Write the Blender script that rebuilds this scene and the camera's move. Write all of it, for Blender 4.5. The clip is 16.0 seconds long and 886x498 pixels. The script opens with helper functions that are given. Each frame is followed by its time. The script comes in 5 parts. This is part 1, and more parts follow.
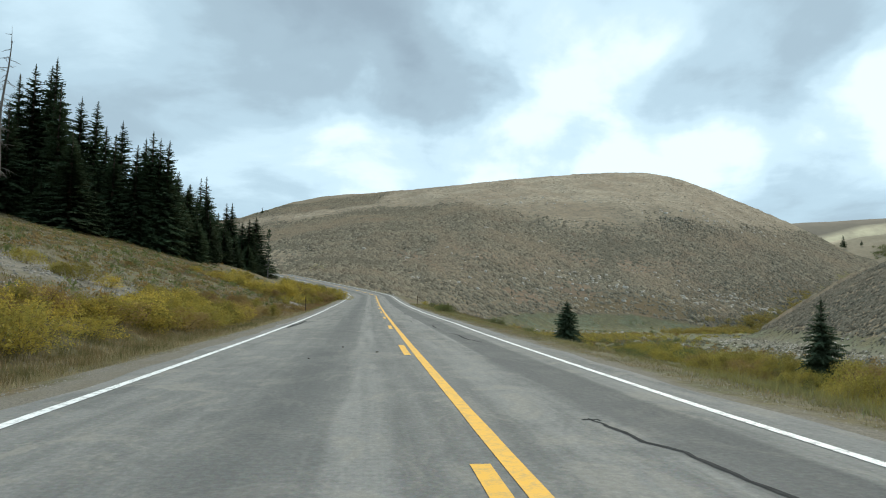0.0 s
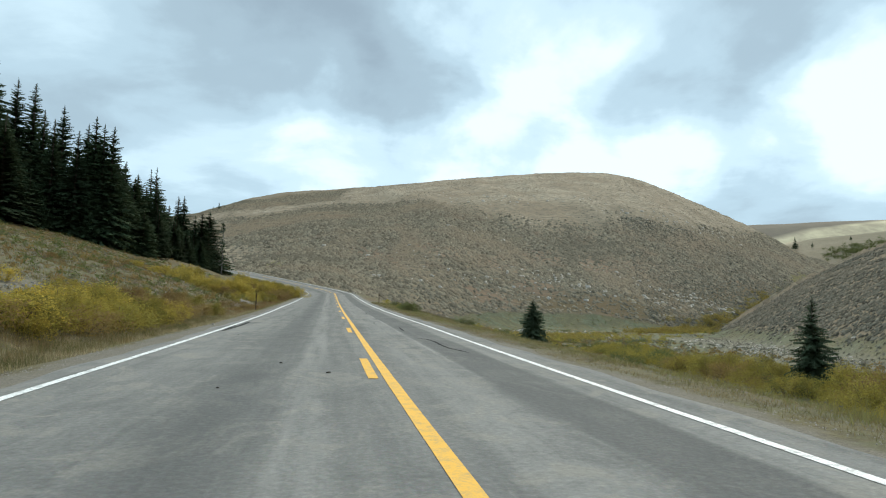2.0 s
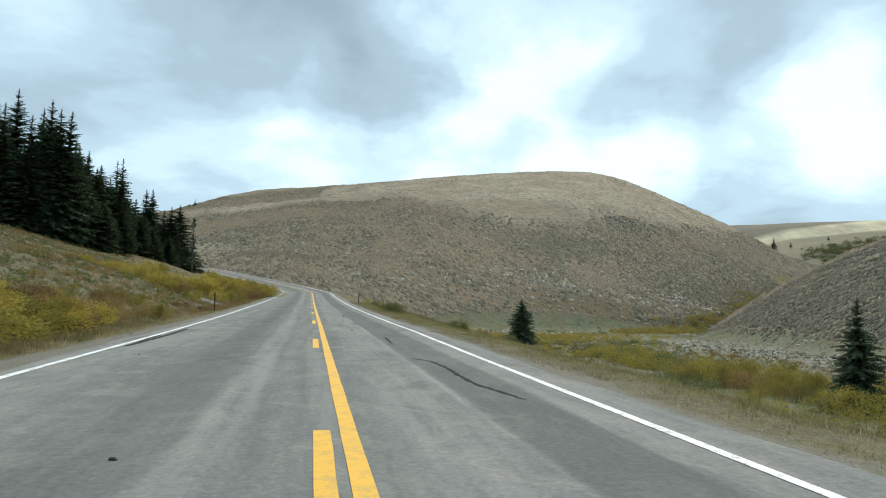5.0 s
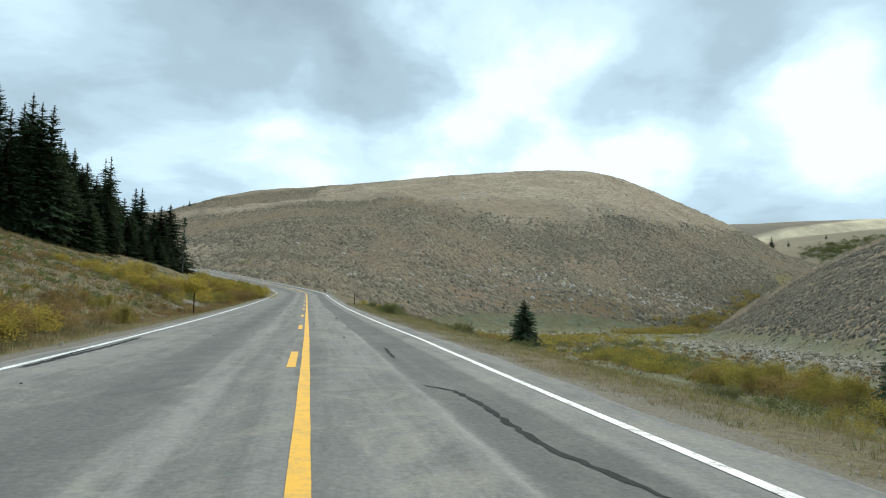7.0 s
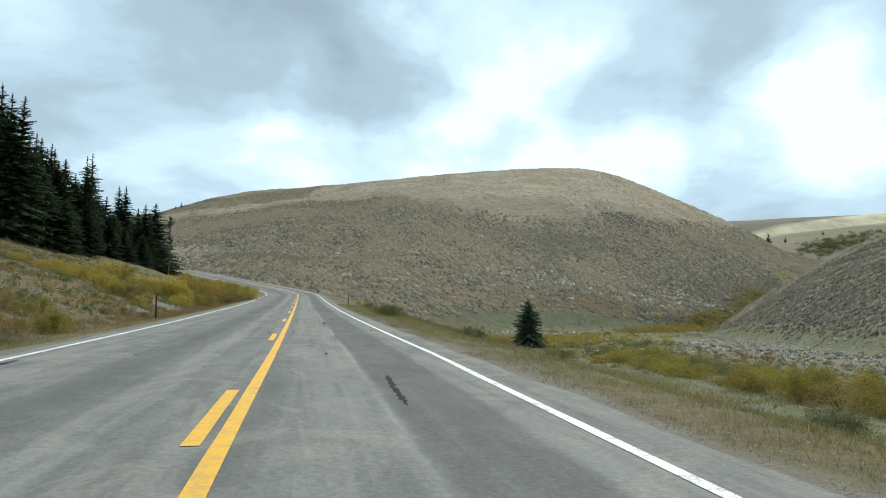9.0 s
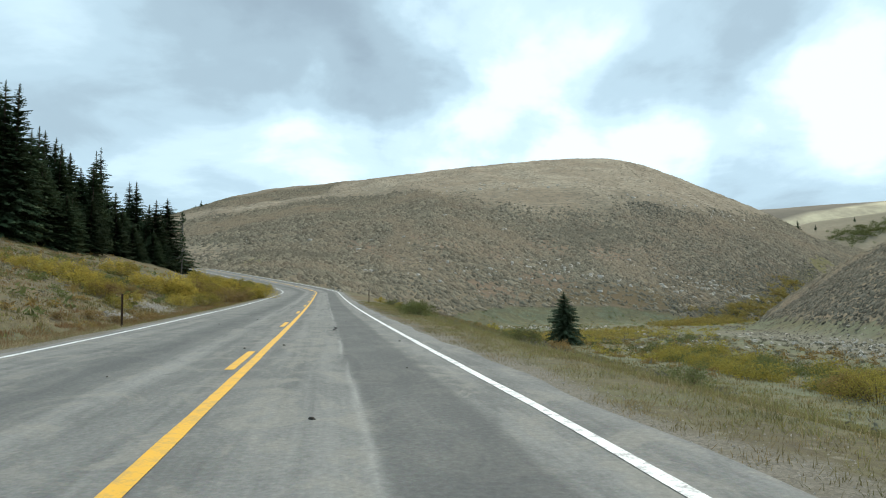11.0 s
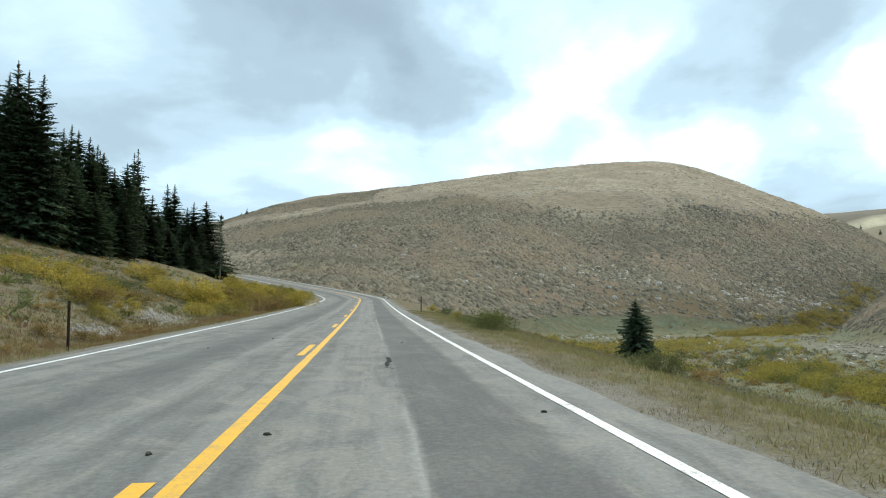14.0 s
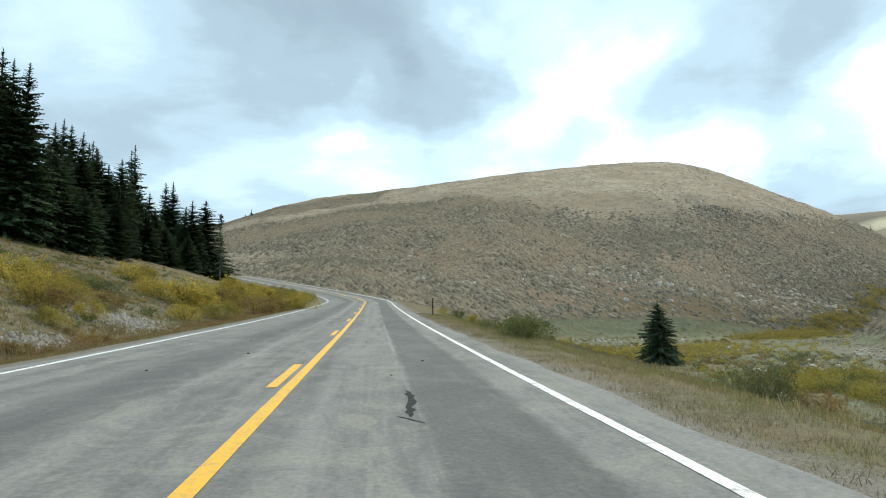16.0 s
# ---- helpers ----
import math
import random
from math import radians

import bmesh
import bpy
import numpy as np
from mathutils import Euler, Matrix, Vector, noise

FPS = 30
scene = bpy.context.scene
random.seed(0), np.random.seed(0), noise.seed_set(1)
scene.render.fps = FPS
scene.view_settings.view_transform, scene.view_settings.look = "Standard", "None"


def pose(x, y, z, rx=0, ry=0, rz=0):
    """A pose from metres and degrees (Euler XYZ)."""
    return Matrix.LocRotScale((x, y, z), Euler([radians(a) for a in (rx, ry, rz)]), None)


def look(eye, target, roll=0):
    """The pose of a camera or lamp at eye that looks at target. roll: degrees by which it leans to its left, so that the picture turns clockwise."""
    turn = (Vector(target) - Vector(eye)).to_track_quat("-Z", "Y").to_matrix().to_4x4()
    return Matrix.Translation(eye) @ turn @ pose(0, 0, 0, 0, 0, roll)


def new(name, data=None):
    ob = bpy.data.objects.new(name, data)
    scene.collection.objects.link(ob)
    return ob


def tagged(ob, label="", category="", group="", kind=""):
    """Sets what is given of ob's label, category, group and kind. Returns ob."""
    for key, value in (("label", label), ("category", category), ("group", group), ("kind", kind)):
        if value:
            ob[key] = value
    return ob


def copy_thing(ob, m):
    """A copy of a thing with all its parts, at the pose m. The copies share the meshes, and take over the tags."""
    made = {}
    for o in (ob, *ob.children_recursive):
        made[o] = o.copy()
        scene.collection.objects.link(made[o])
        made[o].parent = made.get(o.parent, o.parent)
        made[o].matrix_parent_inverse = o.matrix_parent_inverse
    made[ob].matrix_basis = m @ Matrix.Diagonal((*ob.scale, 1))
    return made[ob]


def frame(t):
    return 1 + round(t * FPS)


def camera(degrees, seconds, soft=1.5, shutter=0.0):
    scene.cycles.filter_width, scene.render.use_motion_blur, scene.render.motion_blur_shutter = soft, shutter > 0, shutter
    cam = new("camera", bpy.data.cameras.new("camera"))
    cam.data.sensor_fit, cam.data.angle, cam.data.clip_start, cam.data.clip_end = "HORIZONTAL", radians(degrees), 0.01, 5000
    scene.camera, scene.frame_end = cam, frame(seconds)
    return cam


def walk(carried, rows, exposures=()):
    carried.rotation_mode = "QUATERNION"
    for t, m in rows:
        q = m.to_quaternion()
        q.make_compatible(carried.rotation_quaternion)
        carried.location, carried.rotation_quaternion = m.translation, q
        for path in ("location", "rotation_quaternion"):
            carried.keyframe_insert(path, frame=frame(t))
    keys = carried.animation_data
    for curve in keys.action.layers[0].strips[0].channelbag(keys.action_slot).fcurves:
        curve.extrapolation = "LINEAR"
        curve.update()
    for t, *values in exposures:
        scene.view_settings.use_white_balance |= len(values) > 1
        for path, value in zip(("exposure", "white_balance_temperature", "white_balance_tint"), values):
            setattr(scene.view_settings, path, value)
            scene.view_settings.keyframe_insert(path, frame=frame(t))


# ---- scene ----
cam = camera(66.0, 16.0, soft=1.05)
# seconds, eye x y z, yaw, pitch, roll
ROWS = [
    (0, 0.000, 0.000, 1.160, 0.00, 4.68, -1.17),
    (0.5, -0.118, 1.246, 1.183, -0.66, 4.67, -1.14),
    (1, -0.227, 2.474, 1.187, -1.42, 4.65, -1.26),
    (1.5, -0.303, 3.695, 1.174, -2.38, 4.67, -1.33),
    (2, -0.348, 4.939, 1.160, -3.30, 4.64, -1.41),
    (2.5, -0.366, 6.203, 1.184, -3.89, 4.55, -1.38),
    (3, -0.406, 7.461, 1.198, -4.13, 4.52, -1.54),
    (3.5, -0.453, 8.667, 1.207, -4.57, 4.52, -1.48),
    (4, -0.500, 9.846, 1.216, -5.06, 4.61, -1.54),
    (6.5, -0.651, 15.646, 1.243, -4.79, 4.63, -1.39),
    (7, -0.644, 16.705, 1.247, -5.23, 4.68, -1.22),
    (7.5, -0.652, 17.897, 1.254, -5.61, 4.88, -0.95),
    (8, -0.665, 19.437, 1.248, -5.74, 4.92, -0.82),
    (10.5, -0.805, 29.249, 1.306, -4.63, 4.26, 0.29),
    (11, -0.899, 31.316, 1.317, -3.77, 4.29, 0.34),
    (11.5, -1.054, 33.271, 1.325, -2.97, 4.38, 0.48),
    (12, -1.246, 35.088, 1.327, -2.27, 4.59, 0.39),
    (12.5, -1.405, 36.780, 1.349, -1.57, 4.69, 0.40),
    (13, -1.583, 38.328, 1.369, -0.95, 4.76, 0.40),
    (13.5, -1.773, 39.781, 1.400, -0.49, 4.89, 0.35),
    (14, -1.962, 41.211, 1.421, -0.10, 4.93, 0.25),
    (14.5, -2.117, 42.583, 1.436, 0.19, 4.95, 0.33),
    (15, -2.274, 43.951, 1.448, 0.32, 5.03, 0.31),
    (15.5, -2.433, 45.232, 1.463, 0.32, 5.12, 0.33),
    (16, -2.578, 46.471, 1.468, 0.33, 5.12, 0.25),
]
walk(cam, [(t, pose(x, y, z, 90 + pitch, roll, yaw)) for t, x, y, z, yaw, pitch, roll in ROWS], [(0.0, 0.0), (4.0, 0.08), (11.0, 0.1), (13.0, 0.22), (16.0, 0.22)])

# ---------------------------------------------------------------- sky and sun
world = bpy.data.worlds.new("overcast_sky")
scene.world = world
world.use_nodes = True
wn, wl = world.node_tree.nodes, world.node_tree.links
wn.clear()
SUN_EL, SUN_AZ = radians(43), radians(25)


def wmath(op, a, b=None):
    n = wn.new("ShaderNodeMath")
    n.operation = op
    for i, v in enumerate((a, b)):
        if v is None:
            continue
        if isinstance(v, (int, float)):
            n.inputs[i].default_value = v
        else:
            wl.new(v, n.inputs[i])
    return n.outputs[0]


sky = wn.new("ShaderNodeTexSky")
sky.sky_type, sky.sun_disc = "NISHITA", False
sky.sun_elevation, sky.sun_rotation = SUN_EL, SUN_AZ
sky.air_density, sky.dust_density, sky.altitude = 1.0, 1.5, 2500
coord = wn.new("ShaderNodeTexCoord")
sep = wn.new("ShaderNodeSeparateXYZ")
wl.new(coord.outputs["Generated"], sep.inputs[0])
lift = wmath("ADD", wmath("MAXIMUM", sep.outputs[2], 0.0), 0.22)
flat = wn.new("ShaderNodeCombineXYZ")
wl.new(wmath("DIVIDE", sep.outputs[0], lift), flat.inputs[0])
wl.new(wmath("DIVIDE", sep.outputs[1], lift), flat.inputs[1])


def cloud_noise(scale, detail, rough, shift, warp=0.0):
    m = wn.new("ShaderNodeMapping")
    m.inputs["Location"].default_value = shift
    wl.new(flat.outputs[0], m.inputs[0])
    n = wn.new("ShaderNodeTexNoise")
    n.inputs["Scale"].default_value, n.inputs["Detail"].default_value = scale, detail
    n.inputs["Roughness"].default_value, n.inputs["Distortion"].default_value = rough, warp
    wl.new(m.outputs[0], n.inputs["Vector"])
    return n.outputs["Fac"]


def wramp(fac, stops):
    r = wn.new("ShaderNodeValToRGB")
    r.color_ramp.interpolation = "EASE"
    e = r.color_ramp.elements
    e.remove(e[1])
    e[0].position, e[0].color = stops[0][0], (*stops[0][1], 1)
    for p, c in stops[1:]:
        e.new(p).color = (*c, 1)
    wl.new(fac, r.inputs[0])
    return r.outputs[0]


# an overcast of soft grey decks with thin bright places: where they lie (degrees right of the road ahead, degrees up, reach, strength)
THIN = [(5.5, 22.5, 4.5, 0.5), (11.5, 22.5, 5.0, 0.75), (22.5, 22.5, 5.0, 0.5), (18.5, 11.5, 4.0, 0.9), (14.5, 19.0, 4.5, 0.6), (18.5, 23.5, 5.0, 0.45), (-6.0, 13.0, 5.0, 1.25), (3.0, 11.5, 5.0, 1.3), (9.5, 14.0, 4.5, 1.2), (14.0, 11.5, 3.5, 0.7), (23.5, 11.2, 4.5, 1.4), (35.5, 14.5, 5.5, 1.6), (-15.0, 13.5, 5.5, 0.35), (-24.0, 18.0, 6.5, 0.2), (-13.0, 9.5, 6.0, 0.2)]
THICK = [(-9.0, 20.5, 10.0, 0.7), (-0.5, 18.5, 7.0, 0.7), (-16.0, 24.0, 8.0, 0.5), (22.0, 16.5, 6.0, 0.35), (28.0, 19.0, 6.5, 0.35), (33.0, 7.0, 6.0, 0.5), (28.0, 26.0, 8.0, 0.5), (-33.0, 12.0, 8.0, 0.3)]
warp_n = wn.new("ShaderNodeTexNoise")
warp_n.inputs["Scale"].default_value, warp_n.inputs["Detail"].default_value, warp_n.inputs["Roughness"].default_value = 3.6, 6, 0.52
wl.new(coord.outputs["Generated"], warp_n.inputs["Vector"])


def wvec(op, a, b):
    n = wn.new("ShaderNodeVectorMath")
    n.operation = op
    for i, v in enumerate((a, b)):
        if isinstance(v, tuple):
            n.inputs[i].default_value = v
        else:
            wl.new(v, n.inputs[i])
    return n


shift = wvec("MULTIPLY", wvec("SUBTRACT", warp_n.outputs["Color"], (0.5, 0.5, 0.5)).outputs[0], (0.36, 0.36, 0.26)).outputs[0]
aim = wvec("ADD", coord.outputs["Generated"], shift).outputs[0]


def patch(az, el, reach, gain):
    a, e = radians(az), radians(el)
    d = wvec("DISTANCE", aim, (math.sin(a) * math.cos(e), math.cos(a) * math.cos(e), math.sin(e))).outputs["Value"]
    m = wn.new("ShaderNodeMapRange")
    m.interpolation_type = "SMOOTHERSTEP"
    m.inputs[1].default_value, m.inputs[2].default_value = radians(reach) * 1.9, 0.0
    m.inputs[3].default_value, m.inputs[4].default_value = 0.0, gain
    wl.new(d, m.inputs[0])
    return m.outputs[0]


deck = cloud_noise(0.75, 7, 0.50, (0.35, 1.15, 0.0), 0.25)
wisps = cloud_noise(2.1, 7, 0.56, (3.1, 0.4, 0.0), 0.4)
bright = wmath("SUBTRACT", wmath("ADD", wmath("MULTIPLY", deck, 0.70), wmath("MULTIPLY", wisps, 0.44)), 0.065)
for az, el, reach, gain in THIN:
    bright = wmath("ADD", bright, patch(az, el, reach, 0.20 * gain))
for az, el, reach, gain in THICK:
    bright = wmath("SUBTRACT", bright, patch(az, el, reach, 0.17 * gain))
cloud_col = wramp(bright, [(0.25, (0.345, 0.460, 0.545)), (0.40, (0.430, 0.580, 0.675)), (0.50, (0.535, 0.730, 0.845)), (0.60, (0.690, 0.915, 1.035)), (0.72, (0.940, 1.120, 1.180))])
# the overcast grows brighter towards the zenith
up = wn.new("ShaderNodeMapRange")
up.inputs[1].default_value, up.inputs[2].default_value = 0.42, 0.95
up.inputs[3].default_value, up.inputs[4].default_value = 1.0, 1.9
wl.new(sep.outputs[2], up.inputs[0])
lit = wn.new("ShaderNodeMixRGB")
lit.blend_type = "MULTIPLY"
lit.inputs[0].default_value = 1.0
wl.new(cloud_col, lit.inputs[1])
wl.new(up.outputs[0], lit.inputs[2])
# clear sky showing faintly through the thinnest veil
blue = wn.new("ShaderNodeMixRGB")
blue.blend_type = "MULTIPLY"
blue.inputs[0].default_value = 1.0
blue.inputs[2].default_value = (0.12, 0.12, 0.12, 1)
wl.new(sky.outputs[0], blue.inputs[1])
mixed = wn.new("ShaderNodeMixRGB")
mixed.inputs[0].default_value = 0.06
wl.new(lit.outputs[0], mixed.inputs[1])
wl.new(blue.outputs[0], mixed.inputs[2])
bg = wn.new("ShaderNodeBackground")
bg.inputs[1].default_value = 1.0
wl.new(mixed.outputs[0], bg.inputs[0])
wout = wn.new("ShaderNodeOutputWorld")
wl.new(bg.outputs[0], wout.inputs[0])

sun_data = bpy.data.lights.new("sun", "SUN")
sun_data.energy, sun_data.angle, sun_data.color = 3.2, radians(20), (1.0, 0.875, 0.67)
sun = new("sun", sun_data)
sun.matrix_world = look((0, 0, 0), (-math.sin(SUN_AZ) * math.cos(SUN_EL), -math.cos(SUN_AZ) * math.cos(SUN_EL), -math.sin(SUN_EL)))
sun.location = (0, 0, 120)

# ---------------------------------------------------------------- materials
class Nodes:
    """A material's node tree, with short ways to add nodes."""

    def __init__(self, name, rough=0.8, spec=0.3):
        self.mat = bpy.data.materials.new(name)
        self.mat.use_nodes = True
        self.n, self.l = self.mat.node_tree.nodes, self.mat.node_tree.links
        self.bsdf = self.n["Principled BSDF"]
        self.bsdf.inputs["Roughness"].default_value = rough
        self.bsdf.inputs["Specular IOR Level"].default_value = spec
        self.pos = self.n.new("ShaderNodeNewGeometry").outputs["Position"]
        self.obj = self.n.new("ShaderNodeTexCoord").outputs["Object"]

    def put(self, sock, v):
        if isinstance(v, (int, float)):
            sock.default_value = v
        elif isinstance(v, tuple):
            sock.default_value = (*v, 1) if len(v) == 3 and len(sock.default_value) == 4 else v
        else:
            self.l.new(v, sock)

    def noise(self, scale, detail=4, rough=0.55, where=None, stretch=None, warp=0.0):
        v = where or self.pos
        if stretch:
            m = self.n.new("ShaderNodeMapping")
            m.inputs["Scale"].default_value = stretch
            self.l.new(v, m.inputs[0])
            v = m.outputs[0]
        t = self.n.new("ShaderNodeTexNoise")
        t.inputs["Scale"].default_value, t.inputs["Detail"].default_value = scale, detail
        t.inputs["Roughness"].default_value, t.inputs["Distortion"].default_value = rough, warp
        self.l.new(v, t.inputs["Vector"])
        return t.outputs["Fac"]

    def cells(self, scale, what="Distance", where=None):
        t = self.n.new("ShaderNodeTexVoronoi")
        t.inputs["Scale"].default_value = scale
        self.l.new(where or self.pos, t.inputs["Vector"])
        return t.outputs[what]

    def ramp(self, fac, *stops, ease=False):
        r = self.n.new("ShaderNodeValToRGB")
        if ease:
            r.color_ramp.interpolation = "EASE"
        e = r.color_ramp.elements
        e.remove(e[1])
        e[0].position = stops[0][0]
        for i, (p, c) in enumerate(stops):
            el = e[0] if i == 0 else e.new(p)
            el.color = (c, c, c, 1) if isinstance(c, (int, float)) else (*c, 1)
        self.l.new(fac, r.inputs[0])
        return r.outputs[0]

    def mix(self, fac, a, b, blend="MIX"):
        m = self.n.new("ShaderNodeMixRGB")
        m.blend_type = blend
        for i, v in enumerate((fac, a, b)):
            self.put(m.inputs[i], v)
        return m.outputs[0]

    def math(self, op, a, b=0.0):
        m = self.n.new("ShaderNodeMath")
        m.operation = op
        self.put(m.inputs[0], a)
        self.put(m.inputs[1], b)
        return m.outputs[0]

    def attr(self, name):
        a = self.n.new("ShaderNodeAttribute")
        a.attribute_name = name
        s = self.n.new("ShaderNodeSeparateColor")
        self.l.new(a.outputs["Color"], s.inputs[0])
        return s.outputs

    def random(self):
        return self.n.new("ShaderNodeObjectInfo").outputs["Random"]

    def island(self):
        return self.n.new("ShaderNodeNewGeometry").outputs["Random Per Island"]

    def done(self, colour, bump=None, strength=0.3, distance=0.05, rough=None):
        self.put(self.bsdf.inputs["Base Color"], colour)
        if rough is not None:
            self.put(self.bsdf.inputs["Roughness"], rough)
        if bump is not None:
            b = self.n.new("ShaderNodeBump")
            b.inputs["Strength"].default_value, b.inputs["Distance"].default_value = strength, distance
            self.l.new(bump, b.inputs["Height"])
            self.l.new(b.outputs[0], self.bsdf.inputs["Normal"])
        return self.mat


def ground_material():
    k = Nodes("ground_soil_and_grass", 0.95, 0.1)
    m = k.attr("cover")      # gravel, meadow, sagebrush slope
    w = k.attr("wear")       # rust-red grass, pale scree, far dry grass with sunlight painted into its colour
    tone = k.attr("tone")    # pale upland, rust patches, olive strips of the hill
    fine = k.noise(5.0, 8, 0.7)
    mid = k.noise(0.55, 6, 0.62)
    wide = k.noise(0.07, 5, 0.6, warp=0.4)
    # dry verge grass
    patchy = k.noise(0.30, 7, 0.68, warp=0.6)
    grass = k.mix(k.ramp(mid, (0.35, 0), (0.65, 1)), (0.108, 0.081, 0.044), (0.162, 0.122, 0.068))
    grass = k.mix(k.ramp(patchy, (0.54, 0), (0.64, 0.8)), grass, (0.082, 0.086, 0.038))
    grass = k.mix(k.ramp(patchy, (0.36, 0.8), (0.46, 0)), grass, (0.112, 0.072, 0.038))
    grass = k.mix(k.ramp(wide, (0.38, 0), (0.58, 0.8)), grass, (0.112, 0.114, 0.062))
    grass = k.mix(k.ramp(fine, (0.38, 0.75), (0.56, 0)), grass, (0.068, 0.056, 0.038))
    litter = k.noise(21, 7, 0.78)
    grass = k.mix(k.ramp(litter, (0.38, 0.5), (0.48, 0)), grass, (0.056, 0.047, 0.031))
    grass = k.mix(k.ramp(litter, (0.54, 0), (0.66, 0.45)), grass, (0.185, 0.153, 0.094))
    # stony soil between the tufts
    stone_col = k.mix(k.cells(3.3, "Color"), (0.155, 0.132, 0.104), (0.290, 0.260, 0.218))
    stones = k.ramp(k.cells(3.3), (0.12, 1), (0.3, 0))
    bare = k.mix(stones, (0.085, 0.068, 0.047), stone_col)
    # wet meadow
    bands = k.noise(0.055, 6, 0.62, stretch=(0.7, 1.2, 1.0), warp=0.7)
    meadow = k.mix(k.ramp(bands, (0.40, 0), (0.47, 1)), (0.100, 0.111, 0.066), (0.140, 0.150, 0.096))
    meadow = k.mix(k.ramp(bands, (0.475, 0), (0.52, 1)), meadow, (0.142, 0.130, 0.074))
    meadow = k.mix(k.ramp(bands, (0.61, 0), (0.66, 1)), meadow, (0.112, 0.124, 0.074))
    meadow = k.mix(k.ramp(mid, (0.4, 0.6), (0.6, 0)), meadow, (0.082, 0.080, 0.050))
    meadow = k.mix(k.ramp(k.noise(2.2, 7, 0.75), (0.40, 0.7), (0.55, 0)), meadow, (0.090, 0.088, 0.052))
    # sagebrush slope: grey-green brush on tan grass, in contour streaks
    sage_n = k.noise(0.42, 7, 0.72, stretch=(0.7, 1.0, 2.6))
    tan = k.mix(k.ramp(k.noise(0.018, 6, 0.62, warp=0.6), (0.40, 0), (0.60, 1)), (0.152, 0.121, 0.080), (0.200, 0.156, 0.102))
    tan = k.mix(k.ramp(k.noise(0.035, 5, 0.6, warp=0.8), (0.56, 0), (0.70, 0.45)), tan, (0.225, 0.152, 0.102))
    tan = k.mix(k.ramp(tone[1], (0.25, 0), (0.8, 0.85)), tan, k.mix(mid, (0.170, 0.112, 0.072), (0.235, 0.158, 0.104)))
    upland = k.mix(k.ramp(k.noise(0.03, 6, 0.65, warp=0.6), (0.38, 0), (0.60, 1)), (0.318, 0.262, 0.185), (0.230, 0.175, 0.117))
    upland = k.mix(k.ramp(k.noise(0.25, 6, 0.7, stretch=(0.6, 1.0, 2.0)), (0.36, 0.6), (0.52, 0)), upland, (0.17, 0.145, 0.105))
    tan = k.mix(k.ramp(k.math("ADD", tone[0], k.math("MULTIPLY", k.math("SUBTRACT", mid, 0.5), 0.9)), (0.2, 0), (0.9, 1)), tan, upland)
    tan = k.mix(k.ramp(k.math("ADD", tone[2], k.math("MULTIPLY", k.math("SUBTRACT", mid, 0.5), 0.9)), (0.3, 0), (0.8, 0.85)), tan, k.mix(k.ramp(k.noise(0.9, 6, 0.7), (0.4, 0), (0.6, 1)), (0.070, 0.075, 0.034), (0.185, 0.150, 0.055)))
    sage = k.mix(k.math("MULTIPLY", k.ramp(sage_n, (0.40, 0.6), (0.56, 0)), k.math("SUBTRACT", 1.0, k.math("MULTIPLY", tone[2], 0.8))), tan, (0.092, 0.088, 0.072))
    chips = k.ramp(k.cells(0.42), (0.10, 1), (0.20, 0))
    chips = k.math("MULTIPLY", chips, k.ramp(k.noise(0.022, 4, 0.6), (0.50, 0), (0.60, 1)))
    sage = k.mix(k.math("MULTIPLY", chips, 0.8), sage, (0.42, 0.40, 0.37))
    rust = k.mix(fine, (0.092, 0.066, 0.037), (0.172, 0.124, 0.066))
    scree = k.mix(k.cells(2.6, "Color"), (0.085, 0.076, 0.059), (0.195, 0.177, 0.144))
    how_far = k.n.new("ShaderNodeSeparateXYZ")
    k.l.new(k.pos, how_far.inputs[0])
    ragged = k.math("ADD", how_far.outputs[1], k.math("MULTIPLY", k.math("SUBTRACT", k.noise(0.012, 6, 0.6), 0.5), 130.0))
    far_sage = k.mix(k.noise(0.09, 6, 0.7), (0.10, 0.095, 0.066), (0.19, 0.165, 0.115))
    # pale band from about 900 m on: sunshine on the far hills, as colour
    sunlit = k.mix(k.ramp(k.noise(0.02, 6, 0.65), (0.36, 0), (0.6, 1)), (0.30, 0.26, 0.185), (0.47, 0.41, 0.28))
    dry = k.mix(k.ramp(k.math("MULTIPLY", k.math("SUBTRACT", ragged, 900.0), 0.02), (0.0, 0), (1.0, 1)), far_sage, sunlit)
    dry = k.mix(k.ramp(k.math("MULTIPLY", k.math("SUBTRACT", k.math("ADD", how_far.outputs[1], k.math("MULTIPLY", k.math("SUBTRACT", how_far.outputs[0], 800.0), -0.34)), 1378.0), 0.05), (0.0, 0), (1.0, 1)), dry, k.mix(k.noise(0.03, 5, 0.6), (0.11, 0.098, 0.078), (0.18, 0.152, 0.118)))
    gravel = k.mix(k.cells(45, "Color"), (0.086, 0.077, 0.062), (0.190, 0.171, 0.140))
    gravel = k.mix(k.ramp(k.noise(1.1, 5, 0.65), (0.48, 0), (0.66, 0.7)), gravel, (0.125, 0.108, 0.078))
    edge = k.math("MULTIPLY", k.math("SUBTRACT", k.noise(1.4, 6, 0.7), 0.5), 1.1)

    def cut(v, gain=2.6):
        return k.ramp(k.math("ADD", v, edge), (0.5 - 0.5 / gain, 0), (0.5 + 0.5 / gain, 1))

    col = k.mix(k.ramp(k.noise(0.22, 6, 0.66, warp=0.5), (0.54, 0), (0.68, 0.6)), grass, bare)
    col = k.mix(cut(m[1]), col, meadow)
    col = k.mix(cut(m[2], 3.5), col, sage)
    col = k.mix(cut(w[0]), col, rust)
